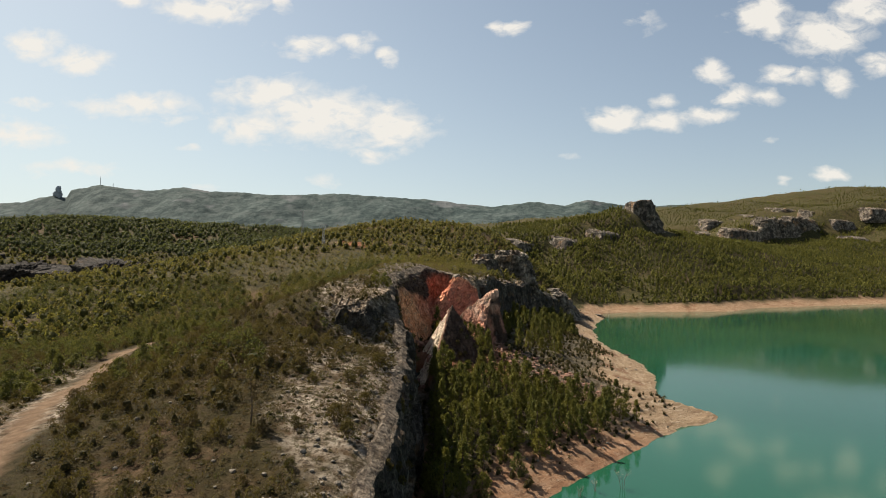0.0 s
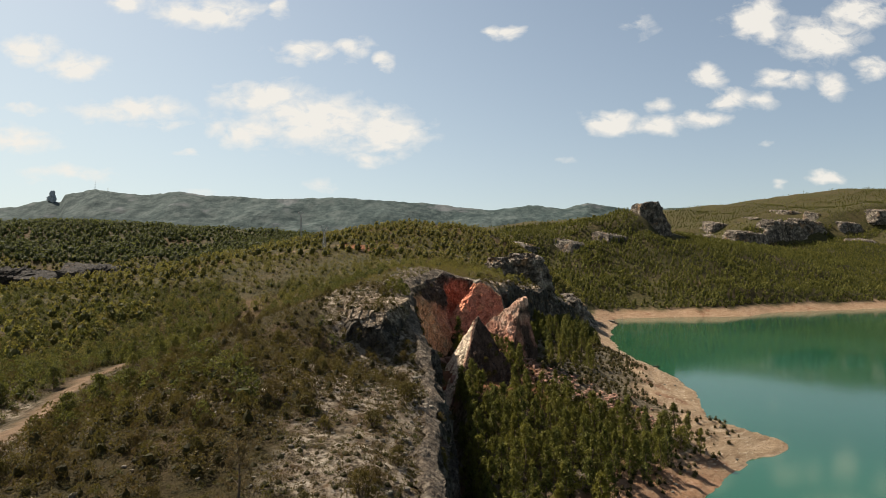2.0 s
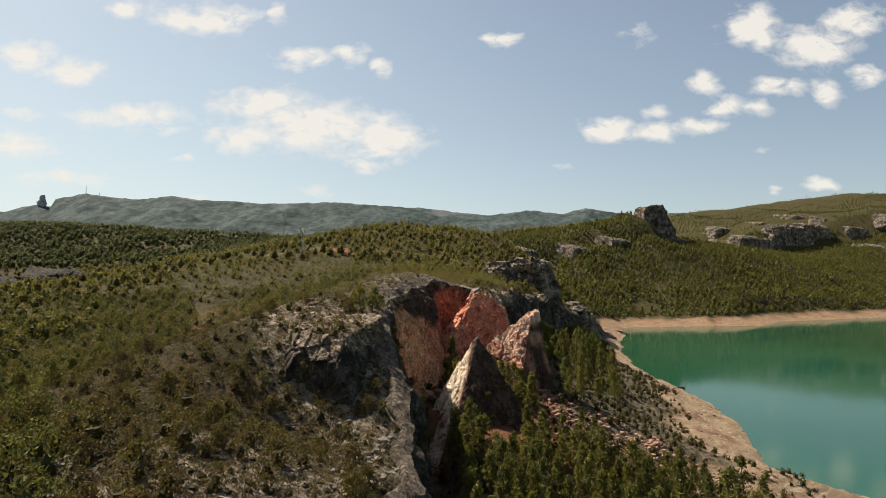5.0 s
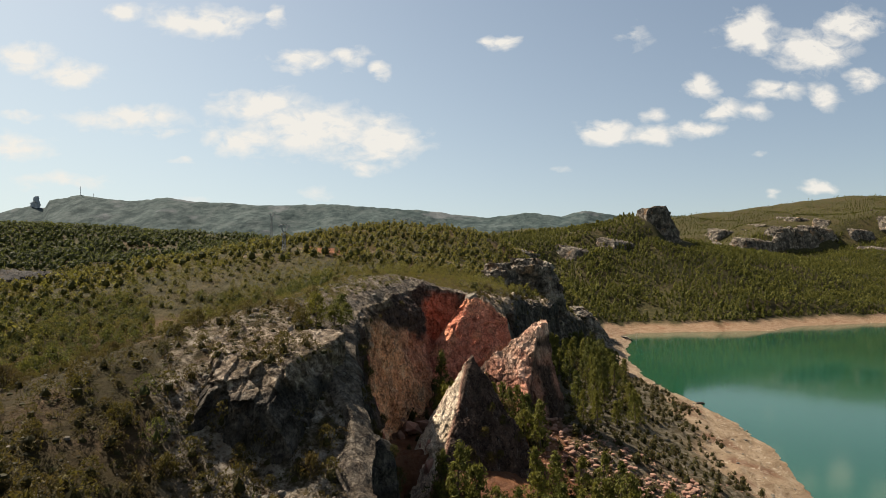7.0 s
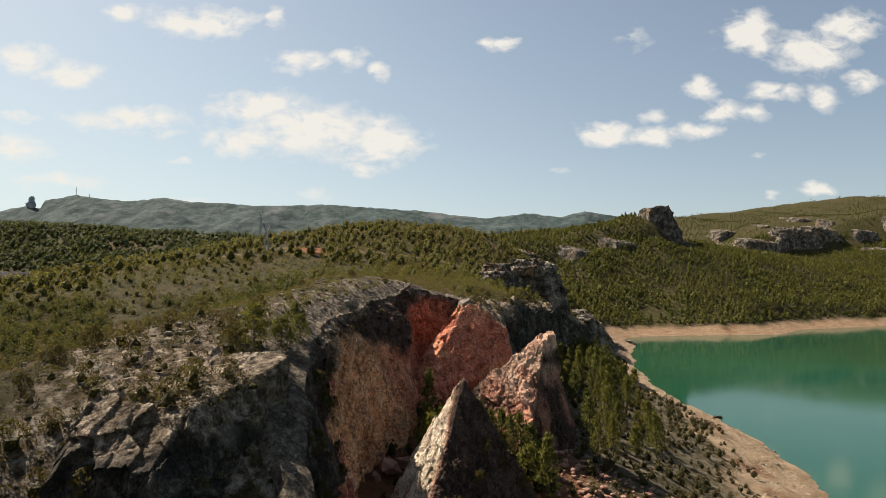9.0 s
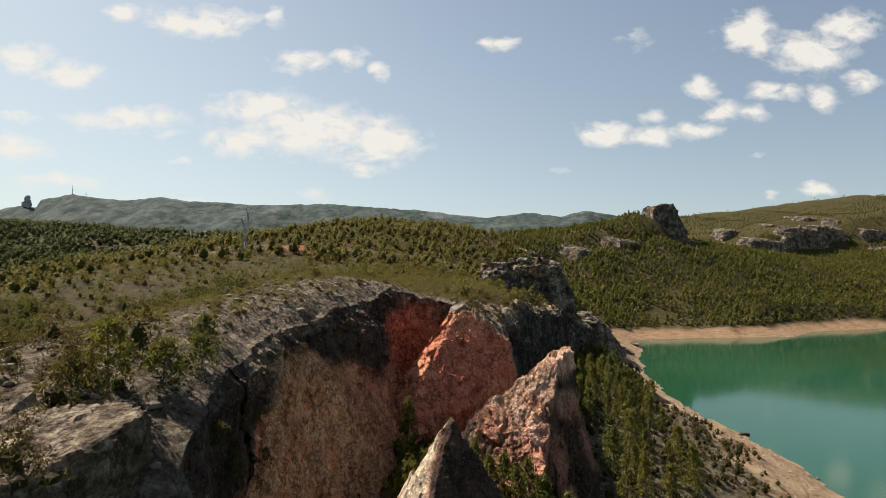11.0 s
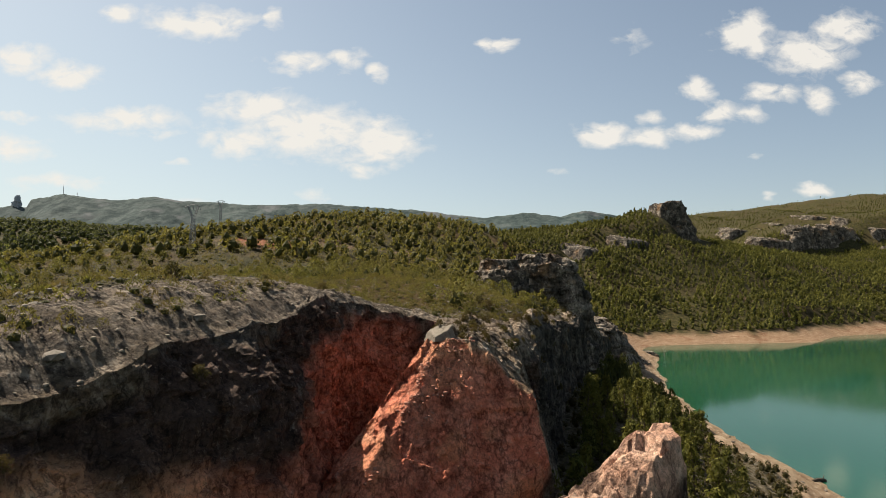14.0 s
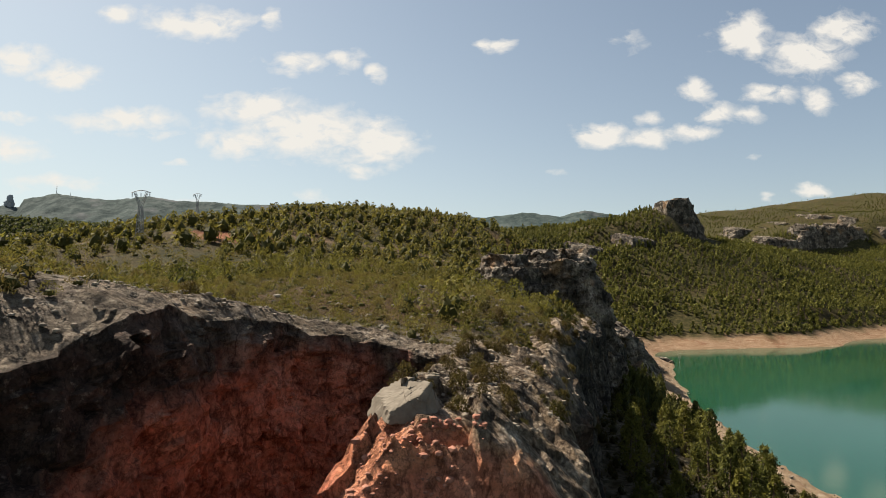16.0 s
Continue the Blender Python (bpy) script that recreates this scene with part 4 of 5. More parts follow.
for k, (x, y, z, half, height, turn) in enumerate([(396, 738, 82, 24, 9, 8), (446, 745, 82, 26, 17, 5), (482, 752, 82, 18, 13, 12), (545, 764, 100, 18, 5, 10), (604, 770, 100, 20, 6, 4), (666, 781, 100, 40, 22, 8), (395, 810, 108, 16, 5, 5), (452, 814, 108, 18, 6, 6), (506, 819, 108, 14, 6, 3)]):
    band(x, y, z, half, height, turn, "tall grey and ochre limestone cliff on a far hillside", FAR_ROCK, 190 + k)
ledge_rng = random.Random(9)
for k in range(14):
    x, y = ledge_rng.uniform(330, 680), 690 + ledge_rng.uniform(0, 170)
    band(x, y, 60, ledge_rng.uniform(8, 20), ledge_rng.uniform(2.0, 4.0), ledge_rng.uniform(0, 30), "low pale rock ledge among scrub on a hillside", FAR_ROCK, 230 + k)
for k, (x, half) in enumerate([(-285, 34), (-232, 36), (-182, 26)]):
    band(x, 306, 25.5, half, 10, 4 - 5 * k, "rock ledge across the scrub hillside, darkened for its shade", LEDGE_ROCK, 201 + k)

# ---- distant mountains ----
SKYLINE = [(-1.3, 0.10), (-0.80, 0.121), (-0.75, 0.122), (-0.725, 0.130), (-0.70, 0.134), (-0.675, 0.131), (-0.668, 0.144), (-0.615, 0.154), (-0.575, 0.148),
           (-0.525, 0.143), (-0.464, 0.149), (-0.42, 0.142), (-0.36, 0.140), (-0.30, 0.135), (-0.185, 0.138), (-0.105, 0.132), (-0.024, 0.127), (0.046, 0.118),
           (0.087, 0.114), (0.158, 0.123), (0.218, 0.116), (0.259, 0.127), (0.30, 0.121), (0.35, 0.112), (0.42, 0.118), (0.50, 0.115), (0.9, 0.12)]


def build_mountains():
    far = 1650.0
    sk = np.array(SKYLINE)
    nu, nv = 620, 54
    u = np.linspace(-1.3, 0.9, nu)[:, None]
    t = np.linspace(0, 1, nv)[None, :]
    depth = 1180 + (far + 150 - 1180) * t
    x, y = u * depth, depth + 0 * u
    crest = np.interp(u[:, 0], sk[:, 0], sk[:, 1])[:, None] * far + 28.2
    rise = np.clip((depth - 1180) / (far - 1180), 0, 1) ** 1.25
    back = 1 - 0.5 * np.clip((depth - far) / 150, 0, 1)
    ridge = fbm(np.stack([x / 120, y / 170, 0 * x], -1), 5, 111)
    z = 45 + (crest - 45) * rise * back + ridge * 26 * rise * (1 - rise) * 2.4 + 1.6 * fbm(np.stack([x / 14, y / 14, 0 * x], -1), 3, 115) * rise
    rocky = smooth(0.6, 0.95, fbm(np.stack([x / 90, y / 60, z / 40], -1), 4, 117) + 0.35 * smooth(0.8, 1, rise) - 0.1)
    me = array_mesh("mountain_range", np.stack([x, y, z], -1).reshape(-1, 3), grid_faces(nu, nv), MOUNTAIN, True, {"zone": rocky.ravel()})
    tagged(new("backdrop_mountains", me), "hazy grey-green mountain range with rocky crests", "mountains", kind="structure")
    for name, label, sections, seed in (
            ("rock_tower", "lone rock needle on the mountain's shoulder", [(215, -0.692 * far, far, 17, 12), (245, -0.692 * far, far, 12, 9), (258, -0.692 * far, far, 10, 8), (262, -0.690 * far, far, 7, 6), (277, -0.689 * far, far, 4.5, 4.5)], 121),):
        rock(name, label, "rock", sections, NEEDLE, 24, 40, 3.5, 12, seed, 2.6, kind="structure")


build_mountains()


# ---- plants ----
rng = np.random.default_rng(7)


def blades(centres, length, width, up=0.3):
    """One slim triangle at each centre, turned at random; up draws the tips upwards."""
    n = len(centres)
    d = rng.normal(size=(n, 3))
    d[:, 2] = np.abs(d[:, 2]) * 0.7 + up
    d /= np.linalg.norm(d, axis=1, keepdims=True)
    side = np.cross(d, rng.normal(size=(n, 3)))
    side /= np.linalg.norm(side, axis=1, keepdims=True)
    ln = (length * rng.uniform(0.7, 1.3, n))[:, None]
    wd = (width * rng.uniform(0.7, 1.3, n))[:, None]
    v = np.stack([centres - d * ln * 0.4 - side * wd, centres - d * ln * 0.4 + side * wd, centres + d * ln * 0.6], 1)
    return v.reshape(-1, 3), np.arange(3 * n).reshape(-1, 3)


def crown_points(n, height, radius, base=0.12, shape=0.75, hollow=0.55):
    """Points spread through a conical to rounded crown, most of them near its skin."""
    t = rng.uniform(0, 1, n) ** 0.8
    prof = np.minimum((1 - t) ** shape, 0.55 + 1.6 * t)
    r = radius * prof * (hollow + (1 - hollow) * rng.uniform(0, 1, n))
    a = rng.uniform(0, 2 * np.pi, n)
    lump = 1 + 0.22 * np.sin(3 * a + 9 * t) + 0.15 * np.sin(5 * a - 14 * t)
    return np.stack([r * lump * np.cos(a), r * lump * np.sin(a), height * (base + (1 - base) * t)], -1)


def pine_crown(height, radius, clumps, each, length, width, shape):
    hub = crown_points(clumps, height * 0.95, radius, 0.08, shape)
    c = np.repeat(hub, each, 0) + rng.normal(size=(clumps * each, 3)) * np.array([0.16, 0.16, 0.13]) * (radius / 1.3)
    return blades(c, length, width, 0.35)


def tube(path, radii, sides=6):
    path = np.asarray(path, float)
    a = np.linspace(0, 2 * np.pi, sides, endpoint=False)
    along = np.gradient(path, axis=0)
    along /= np.linalg.norm(along, axis=1, keepdims=True)
    ref = np.where(np.abs(along[:, 2:3]) > 0.9, np.array([[1.0, 0, 0]]), np.array([[0, 0, 1.0]]))
    s = np.cross(along, ref)
    s /= np.linalg.norm(s, axis=1, keepdims=True)
    t = np.cross(along, s)
    v = path[None] + np.asarray(radii)[None, :, None] * (np.cos(a)[:, None, None] * s[None] + np.sin(a)[:, None, None] * t[None])
    return v.reshape(-1, 3), grid_faces(sides, len(path), True)


def join(pieces):
    vs, fs, n = [], [], 0
    for v, f in pieces:
        vs.append(v)
        fs.append(f + n)
        n += len(v)
    return np.vstack(vs), np.vstack(fs)


def trunk_mesh(height):
    pieces = []
    z = np.linspace(-0.4, height * 0.9, 7)
    bend = np.stack([0.10 * np.sin(z * 0.9), 0.08 * np.cos(z * 0.7), z], -1)
    pieces.append(tube(bend, np.linspace(0.11, 0.02, 7) * height / 4.5))
    for k in range(9):
        t = 0.18 + 0.08 * k
        a = 2.4 * k
        root = np.array([0.10 * math.sin(height * t * 0.9), 0.08 * math.cos(height * t * 0.7), height * t])
        tip = root + np.array([math.cos(a), math.sin(a), 0.35]) * height * 0.24 * (1.05 - t)
        pieces.append(tube([root, (root + tip) / 2 + [0, 0, 0.06], tip], np.array([0.035, 0.025, 0.01]) * height / 4.5, 4))
    v, f = join(pieces)
    return array_mesh("trunk", v, f, BARK, True)


def scatter_mesh(name, templates, pos, scale, mat, tint, stretch=None):
    """Many plants or stones in one mesh; templates are (verts, faces) of unit size."""
    vs, fs, ts, n = [], [], [], 0
    kind = rng.integers(0, len(templates), len(pos))
    yaw = rng.uniform(0, 2 * np.pi, len(pos))
    for k, (tv, tf, *core) in enumerate(templates):
        idx = np.where(kind == k)[0]
        if not len(idx):
            continue
        c, s = np.cos(yaw[idx])[:, None], np.sin(yaw[idx])[:, None]
        sc = scale[idx][:, None]
        zs = sc * (stretch[idx][:, None] if stretch is not None else 1)
        v = np.stack([(tv[:, 0] * c - tv[:, 1] * s) * sc, (tv[:, 0] * s + tv[:, 1] * c) * sc, tv[:, 2] * zs], -1) + pos[idx][:, None, :]
        f = tf[None] + (np.arange(len(idx)) * len(tv))[:, None, None] + n
        vs.append(v.reshape(-1, 3))
        fs.append(f.reshape(-1, tf.shape[1]))
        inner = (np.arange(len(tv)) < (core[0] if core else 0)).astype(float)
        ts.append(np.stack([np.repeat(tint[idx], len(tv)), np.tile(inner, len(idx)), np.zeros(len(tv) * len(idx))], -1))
        n += len(idx) * len(tv)
    return array_mesh(name, np.vstack(vs), np.vstack(fs), mat, False, {"tint": np.vstack(ts)})


def strewn(x0, x1, y0, y1, count, gap=0.0):
    """Random places in a rectangle, thinned to a least distance."""
    x, y = rng.uniform(x0, x1, count), rng.uniform(y0, y1, count)
    if gap > 0:
        seen, keep = {}, []
        for i in range(count):
            ci, cj = int(x[i] // gap), int(y[i] // gap)
            ok = True
            for a in (-1, 0, 1):
                for b in (-1, 0, 1):
                    for j in seen.get((ci + a, cj + b), ()):
                        if (x[i] - x[j]) ** 2 + (y[i] - y[j]) ** 2 < gap * gap:
                            ok = False
            if ok:
                seen.setdefault((ci, cj), []).append(i)
                keep.append(i)
        x, y = x[keep], y[keep]
    return x, y


def off_rocks(x, y):
    """Clear of the fallen slabs, the outcrop and the crags."""
    free = np.hypot((x - 2.4) / 6.8, (y - 107.8) / 6.6) > 1
    free &= np.hypot((x - 8) / 6.5, (y - 121.8) / 4.0) > 1
    free &= np.hypot((x + 13.9) / 5.0, (y - 91.8) / 5.6) > 1
    free &= np.hypot((x - 29) / 9, (y - 226) / 10) > 1
    return free & (np.hypot((x - 14.5) / 5, (y - 201) / 6) > 1)


# young pines: things of their own where the camera passes nearest
PINES = []
for k, (hgt, rad) in enumerate([(4.6, 1.15), (5.2, 1.1), (4.0, 1.2), (5.6, 1.4), (3.6, 1.75), (4.0, 1.7), (3.2, 1.6)]):
    v, f = pine_crown(hgt, rad, 76, 10, 0.40, 0.066, 0.75 if rad / hgt < 0.3 else 0.48)
    crown = array_mesh("crown", v, f, PINE, False, {"tint": np.repeat(rng.uniform(0, 0.6, len(f)), 3)})
    PINES.append((crown, trunk_mesh(hgt)))


def pine(k, label, group):
    ob = thing("pine", label, "tree", group)
    part("trunk", PINES[k][1], ob, "grey-brown bark trunk with thin limbs")
    part("crown", PINES[k][0], ob)
    return ob


def plant_pines(x, y, lo, hi, label, group, kinds):
    z = ground(x, y)
    masters = {}
    for i in range(len(x)):
        k = int(rng.choice(kinds))
        s = rng.uniform(lo, hi)
        m = Matrix.LocRotScale((x[i], y[i], z[i]), Euler((rng.normal() * 0.05, rng.normal() * 0.05, rng.uniform(0, 6.28))), None)
        if k not in masters:
            masters[k] = pine(k, label, group)
            masters[k].matrix_basis = m @ Matrix.Diagonal((s, s, s * rng.uniform(0.9, 1.15), 1))
        else:
            ob = copy_thing(masters[k], m)
            ob.scale = (s, s, s * rng.uniform(0.9, 1.15))


x, y = strewn(-2, 42, 62, 122, 2600, 1.6)
lake, edge = signed(x, y)
ok = (edge < -2.6) & (lake > 6 + 1.5 * np.sin(y)) & off_rocks(x, y) & ((x < 28) | (y < 107)) & ~((x > 9) & (y > 106 + (x - 9) * -0.1) & (y < 124))
x, y = x[ok][:165], y[ok][:165]
plant_pines(x, y, 0.75, 1.08, "young bright green pine in a dense clump below the cliff", "pines below the cliff", (0, 1, 2, 3, 4))
x, y = strewn(8, 75, 124, 292, 4200, 2.1)
lake, edge = signed(x, y)
ok = (edge < -3.5) & (edge > -20) & (lake > 11) & off_rocks(x, y) & (rng.uniform(0, 1, len(x)) < 0.62)
x, y = x[ok], y[ok]
first = np.argsort(y)
SHORE_WOOD = x[first][90:], y[first][90:]
x, y = x[first][:90], y[first][:90]
plant_pines(x, y, 0.7, 1.25, "slender pine on the slope between cliff and shore", "pines on the shore slope", (0, 1, 2, 3))
x, y = strewn(-66, -26, 58, 122, 420, 2.6)
road = segment_distance(x, y, ROAD)
ok = (road > 2.6) & (road < 12) & (x > -62 + 0.25 * (y - 60)) & (fbm(flat(x, y, 11.0), 2, 200) > -0.1)
x, y = x[ok][:38], y[ok][:38]
plant_pines(x, y, 0.55, 0.85, "bushy pine beside a dirt road", "pines by the road", (4, 5, 6))

# far woods
far_tree = []
for k in range(6):
    pts = crown_points(26, 1.0, 0.34 + 0.04 * (k % 3), 0.03, 0.55, 0.5)
    far_tree.append(blades(pts, 0.34, 0.115, 0.45))
mid_tree = []
for k in range(6):
    pts = crown_points(110, 1.0, 0.46 + 0.05 * (k % 3), 0.02, 0.45, 0.45)
    mid_tree.append(blades(pts, 0.17, 0.05, 0.35))
round_bush = []
for k in range(6):
    r = 0.50 + 0.06 * (k % 3)
    pts = crown_points(40, 0.95, r, 0.0, 0.42, 0.75)
    round_bush.append(blades(pts, 0.24, 0.075, 0.4))


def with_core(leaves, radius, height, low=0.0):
    """Adds an inner body, shade painted into its colour, so that a small plant is not see-through."""
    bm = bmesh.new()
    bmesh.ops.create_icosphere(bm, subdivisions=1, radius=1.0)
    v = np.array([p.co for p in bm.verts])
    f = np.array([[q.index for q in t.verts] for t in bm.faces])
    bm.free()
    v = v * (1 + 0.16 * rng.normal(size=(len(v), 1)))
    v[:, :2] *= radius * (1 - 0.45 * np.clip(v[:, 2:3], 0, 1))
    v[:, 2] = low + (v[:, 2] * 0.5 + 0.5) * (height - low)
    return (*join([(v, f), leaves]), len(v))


def wood(name, label, x, y, lo, hi, templates, mat, tint_lo=0.0, tint_hi=1.0):
    z = ground(x, y)
    ledge = np.hypot((x + 13.9) / 4.0, (y - 92.6) / 3.4) < 1
    _, rim = signed(x, y)
    z = z + 0.5 * smooth(3.3, 0.8, rim) * (rim > 0.3) * smooth(98, 104, y)
    z = np.where(ledge, np.maximum(z, 22.8 + 0.27 * (y - 87.6) - 0.10 * (x + 13)), z)
    scale = rng.uniform(lo, hi, len(x)) * (1 + 0.25 * fbm(flat(x, y, 30.0), 2, 210))
    me = scatter_mesh(name, templates, np.stack([x, y, z - 0.1], -1), scale, mat, rng.uniform(tint_lo, tint_hi, len(x)), rng.uniform(0.85, 1.2, len(x)))
    tagged(new(name, me), label, "trees", kind="stuff")


heath = []
for k in range(6):
    pts = crown_points(58, 0.60, 0.48 + 0.06 * (k % 3), 0.0, 0.40, 0.6)
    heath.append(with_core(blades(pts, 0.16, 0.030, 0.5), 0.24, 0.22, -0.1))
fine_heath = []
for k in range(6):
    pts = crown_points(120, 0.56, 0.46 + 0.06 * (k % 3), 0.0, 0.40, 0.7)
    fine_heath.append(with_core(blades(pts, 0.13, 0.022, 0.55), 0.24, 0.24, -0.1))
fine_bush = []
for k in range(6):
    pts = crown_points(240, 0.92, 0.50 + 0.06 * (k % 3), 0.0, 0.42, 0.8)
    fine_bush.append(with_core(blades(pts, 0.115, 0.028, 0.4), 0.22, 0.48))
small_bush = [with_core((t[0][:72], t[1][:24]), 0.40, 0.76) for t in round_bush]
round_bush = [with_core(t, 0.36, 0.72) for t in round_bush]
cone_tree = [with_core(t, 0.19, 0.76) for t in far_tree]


def seen_wedge(x, y, spare=20):
    return np.abs(x) < 0.93 * y + spare


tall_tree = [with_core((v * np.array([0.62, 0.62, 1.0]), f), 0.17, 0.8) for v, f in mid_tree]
wood("shore_pines", "slender green pines between the cliff and the shore, darkened for shade", SHORE_WOOD[0], SHORE_WOOD[1], 2.8, 5.2, tall_tree, SHADED_PINE)
x, y = strewn(40, 640, 380, 760, 90000, 2.6)
lake, edge = signed(x, y)
ok = (lake > 14.5) & (edge < 0) & (np.abs(x) < 0.84 * y) & (fbm(flat(x, y, 34.0), 3, 220) > -0.75 + 0.3 * smooth(560, 700, y)) & ~inside(x, y, [(180, 528), (232, 528), (232, 572), (180, 572)])
wood("pine_wood", "young planted pine wood covering the far hillside", x[ok], y[ok], 2.4, 4.7, cone_tree, FAR_PINE)
x, y = strewn(-850, 1000, 640, 1100, 9000, 7.0)
ok = seen_wedge(x, y) & (fbm(flat(x, y, 60.0), 3, 230) > -0.35)
wood("distant_scrub", "dark scrub and trees on distant ridges", x[ok], y[ok], 1.5, 3.2, far_tree, FAR_PINE)
x, y = strewn(250, 900, 640, 1000, 36000, 3.7)
ok = (np.abs(x) < 0.84 * y) & (fbm(flat(x, y, 25.0), 3, 232) > -0.45)
wood("hilltop_scrub", "low dark scrub on the eastern heights", x[ok], y[ok], 1.2, 2.6, cone_tree, FAR_PINE)
x, y = strewn(-440, 90, 105, 560, 76000, 2.45)
lake, edge = signed(x, y)
grove = fbm(flat(x, y, 40.0), 3, 240)
ok = (edge > 2) & seen_wedge(x, y) & (np.abs(x) < 0.86 * y + 6) & (grove > -0.85 + 0.55 * smooth(240, 160, y)) & (segment_distance(x, y, TRACK) > 3) & off_rocks(x, y) & ((y > 150) | ((x < -64) & (segment_distance(x, y, ROAD) > 5)))
close = ok & (y < 205) & (np.abs(x) < 75)
wood("plateau_bushes", "bushy green pines and junipers near the cliff top", x[close], y[close], 1.0, 2.7, fine_bush, GREEN_SHRUB, 0.0, 0.35)
near = ok & (y < 330) & ~close
wood("plateau_trees", "scattered bushy pines and junipers on the plateau", x[near], y[near], 1.3, 3.2, round_bush, GREEN_SHRUB, 0.0, 0.35)
far_part = ok & (y >= 330) & (rng.uniform(0, 1, len(x)) < 0.92)
wood("ridge_trees", "pine wood on the western ridge", x[far_part], y[far_part], 2.4, 4.2, small_bush, FAR_PINE)
x, y = strewn(-280, 80, 105, 290, 46000, 1.6)
lake, edge = signed(x, y)
ok = (edge > 2) & seen_wedge(x, y) & off_rocks(x, y) & (segment_distance(x, y, TRACK) > 1.8) & (segment_distance(x, y, ROAD) > 2.5) & (fbm(flat(x, y, 16.0), 3, 250) > -0.6) & ((y > 150) | (x < -64))
close = ok & (y < 178) & (np.abs(x) < 60)
wood("cliff_top_scrub", "low green rosemary scrub behind the cliff's edge", x[close], y[close], 0.7, 1.5, fine_heath, GREEN_SHRUB, 0, 0.5)
ok &= ~close
wood("plateau_scrub", "low rosemary and kermes oak scrub on the plateau", x[ok], y[ok], 0.7, 1.7, heath, GREEN_SHRUB, 0, 0.7)

# shrubs close by: things of their own
SHRUBS = []
for k in range(5):
    hub = crown_points(60, 0.9, 0.62, 0.0, 0.45, 0.6)
    c = np.repeat(hub, 10, 0) + rng.normal(size=(60 * 10, 3)) * 0.075
    v, f = blades(c, 0.16, 0.024, 0.45)
    leaves = array_mesh("foliage", v, f, SHRUB, False, {"tint": np.repeat(np.full(len(f), 0.05 + 0.12 * k), 3)})
    pieces = []
    for j in range(6):
        a = j * 1.05 + k
        pieces.append(tube([(0, 0, -0.15), (0.2 * math.cos(a), 0.2 * math.sin(a), 0.3), (0.42 * math.cos(a), 0.42 * math.sin(a), 0.62)], [0.03, 0.022, 0.008], 4))
    v, f = join(pieces)
    SHRUBS.append((leaves, array_mesh("stem", v, f, BARK, True)))


def plant_shrubs(x, y, lo, hi, label, group):
    _, rim = signed(x, y)
    z = ground(x, y) + 0.4 * smooth(3.3, 0.8, rim) * smooth(98, 104, y)
    masters = {}
    for i in range(len(x)):
        k = int(rng.integers(0, len(SHRUBS)))
        s = rng.uniform(lo, hi)
        m = Matrix.LocRotScale((x[i], y[i], z[i]), Euler((0, 0, rng.uniform(0, 6.28))), None)
        if k not in masters:
            ob = masters[k] = thing("shrub", label, "shrub", group)
            part("stem", SHRUBS[k][1], ob)
            part("foliage", SHRUBS[k][0], ob)
            ob.matrix_basis = m @ Matrix.Diagonal((s, s, s, 1))
        else:
            copy_thing(masters[k], m).scale = (s, s, s * rng.uniform(0.8, 1.1))


x, y = strewn(-40, 2, 34, 100, 900, 1.8)
lake, edge = signed(x, y)
ok = (edge > 1.6) & off_rocks(x, y) & (segment_distance(x, y, ROAD) > 2.4)
plant_shrubs(x[ok][:80], y[ok][:80], 0.75, 1.7, "rounded olive green shrub on a stony slope", "shrubs on the stony slope")
x, y = strewn(-16, 20, 100, 190, 700, 1.6)
lake, edge = signed(x, y)
ok = (edge > 1.4) & off_rocks(x, y)
plant_shrubs(x[ok][:36], y[ok][:36], 0.4, 1.1, "small green shrub on the cliff top", "shrubs on the cliff top")

# low growth that nobody could count
tuft = []
for k in range(5):
    pts = np.stack([rng.normal(size=16) * 0.22, rng.normal(size=16) * 0.22, rng.uniform(0.05, 0.22, 16)], -1)
    tuft.append(blades(pts, 0.45, 0.035, 0.9))
x, y = strewn(-75, 16, 30, 175, 7000, 0.9)
lake, edge = signed(x, y)
ok = (edge > 0.4) & off_rocks(x, y) & (segment_distance(x, y, ROAD) > 1.9) & seen_wedge(x, y, 5)
z = ground(x, y)
me = scatter_mesh("dry_tufts", tuft, np.stack([x, y, z], -1)[ok], rng.uniform(0.4, 1.0, ok.sum()), STRAW, rng.uniform(0, 1, ok.sum()))
tagged(new("dry_tufts", me), "dry straw-coloured grass tufts among stones", "grass", kind="stuff")
x, y = strewn(-85, 14, 32, 180, 60000, 0.74)
lake, edge = signed(x, y)
ok = (edge > 1.1) & (off_rocks(x, y) | (y < 98)) & (segment_distance(x, y, ROAD) > 2.2) & seen_wedge(x, y, 5) & (fbm(flat(x, y, 9.0), 3, 260) - 0.3 * smooth(16, 3, edge) > -0.8)
close = ok & (y > 104) & (x > -45)
wood("rim_scrub", "low green and brown scrub on the stony cliff top", x[close], y[close], 0.5, 1.2, fine_heath, GREEN_SHRUB, 0.0, 0.8)
ok &= ~close
wood("low_scrub", "low olive and brown heath scrub covering the slope", x[ok], y[ok], 0.55, 1.25, heath, SHRUB, 0.0, 0.8)
x, y = strewn(-85, 4, 30, 104, 9000, 1.55)
lake, edge = signed(x, y)
ok = (edge > 2.0) & (segment_distance(x, y, ROAD) > 2.8) & seen_wedge(x, y, 5) & (fbm(flat(x, y, 12.0), 3, 262) - 0.5 * smooth(16, 3, edge) > -0.22)
wood("slope_bushes", "rounded dark olive bushes crowding the slope", x[ok], y[ok], 0.75, 1.9, fine_bush, SHRUB, 0.0, 0.45)
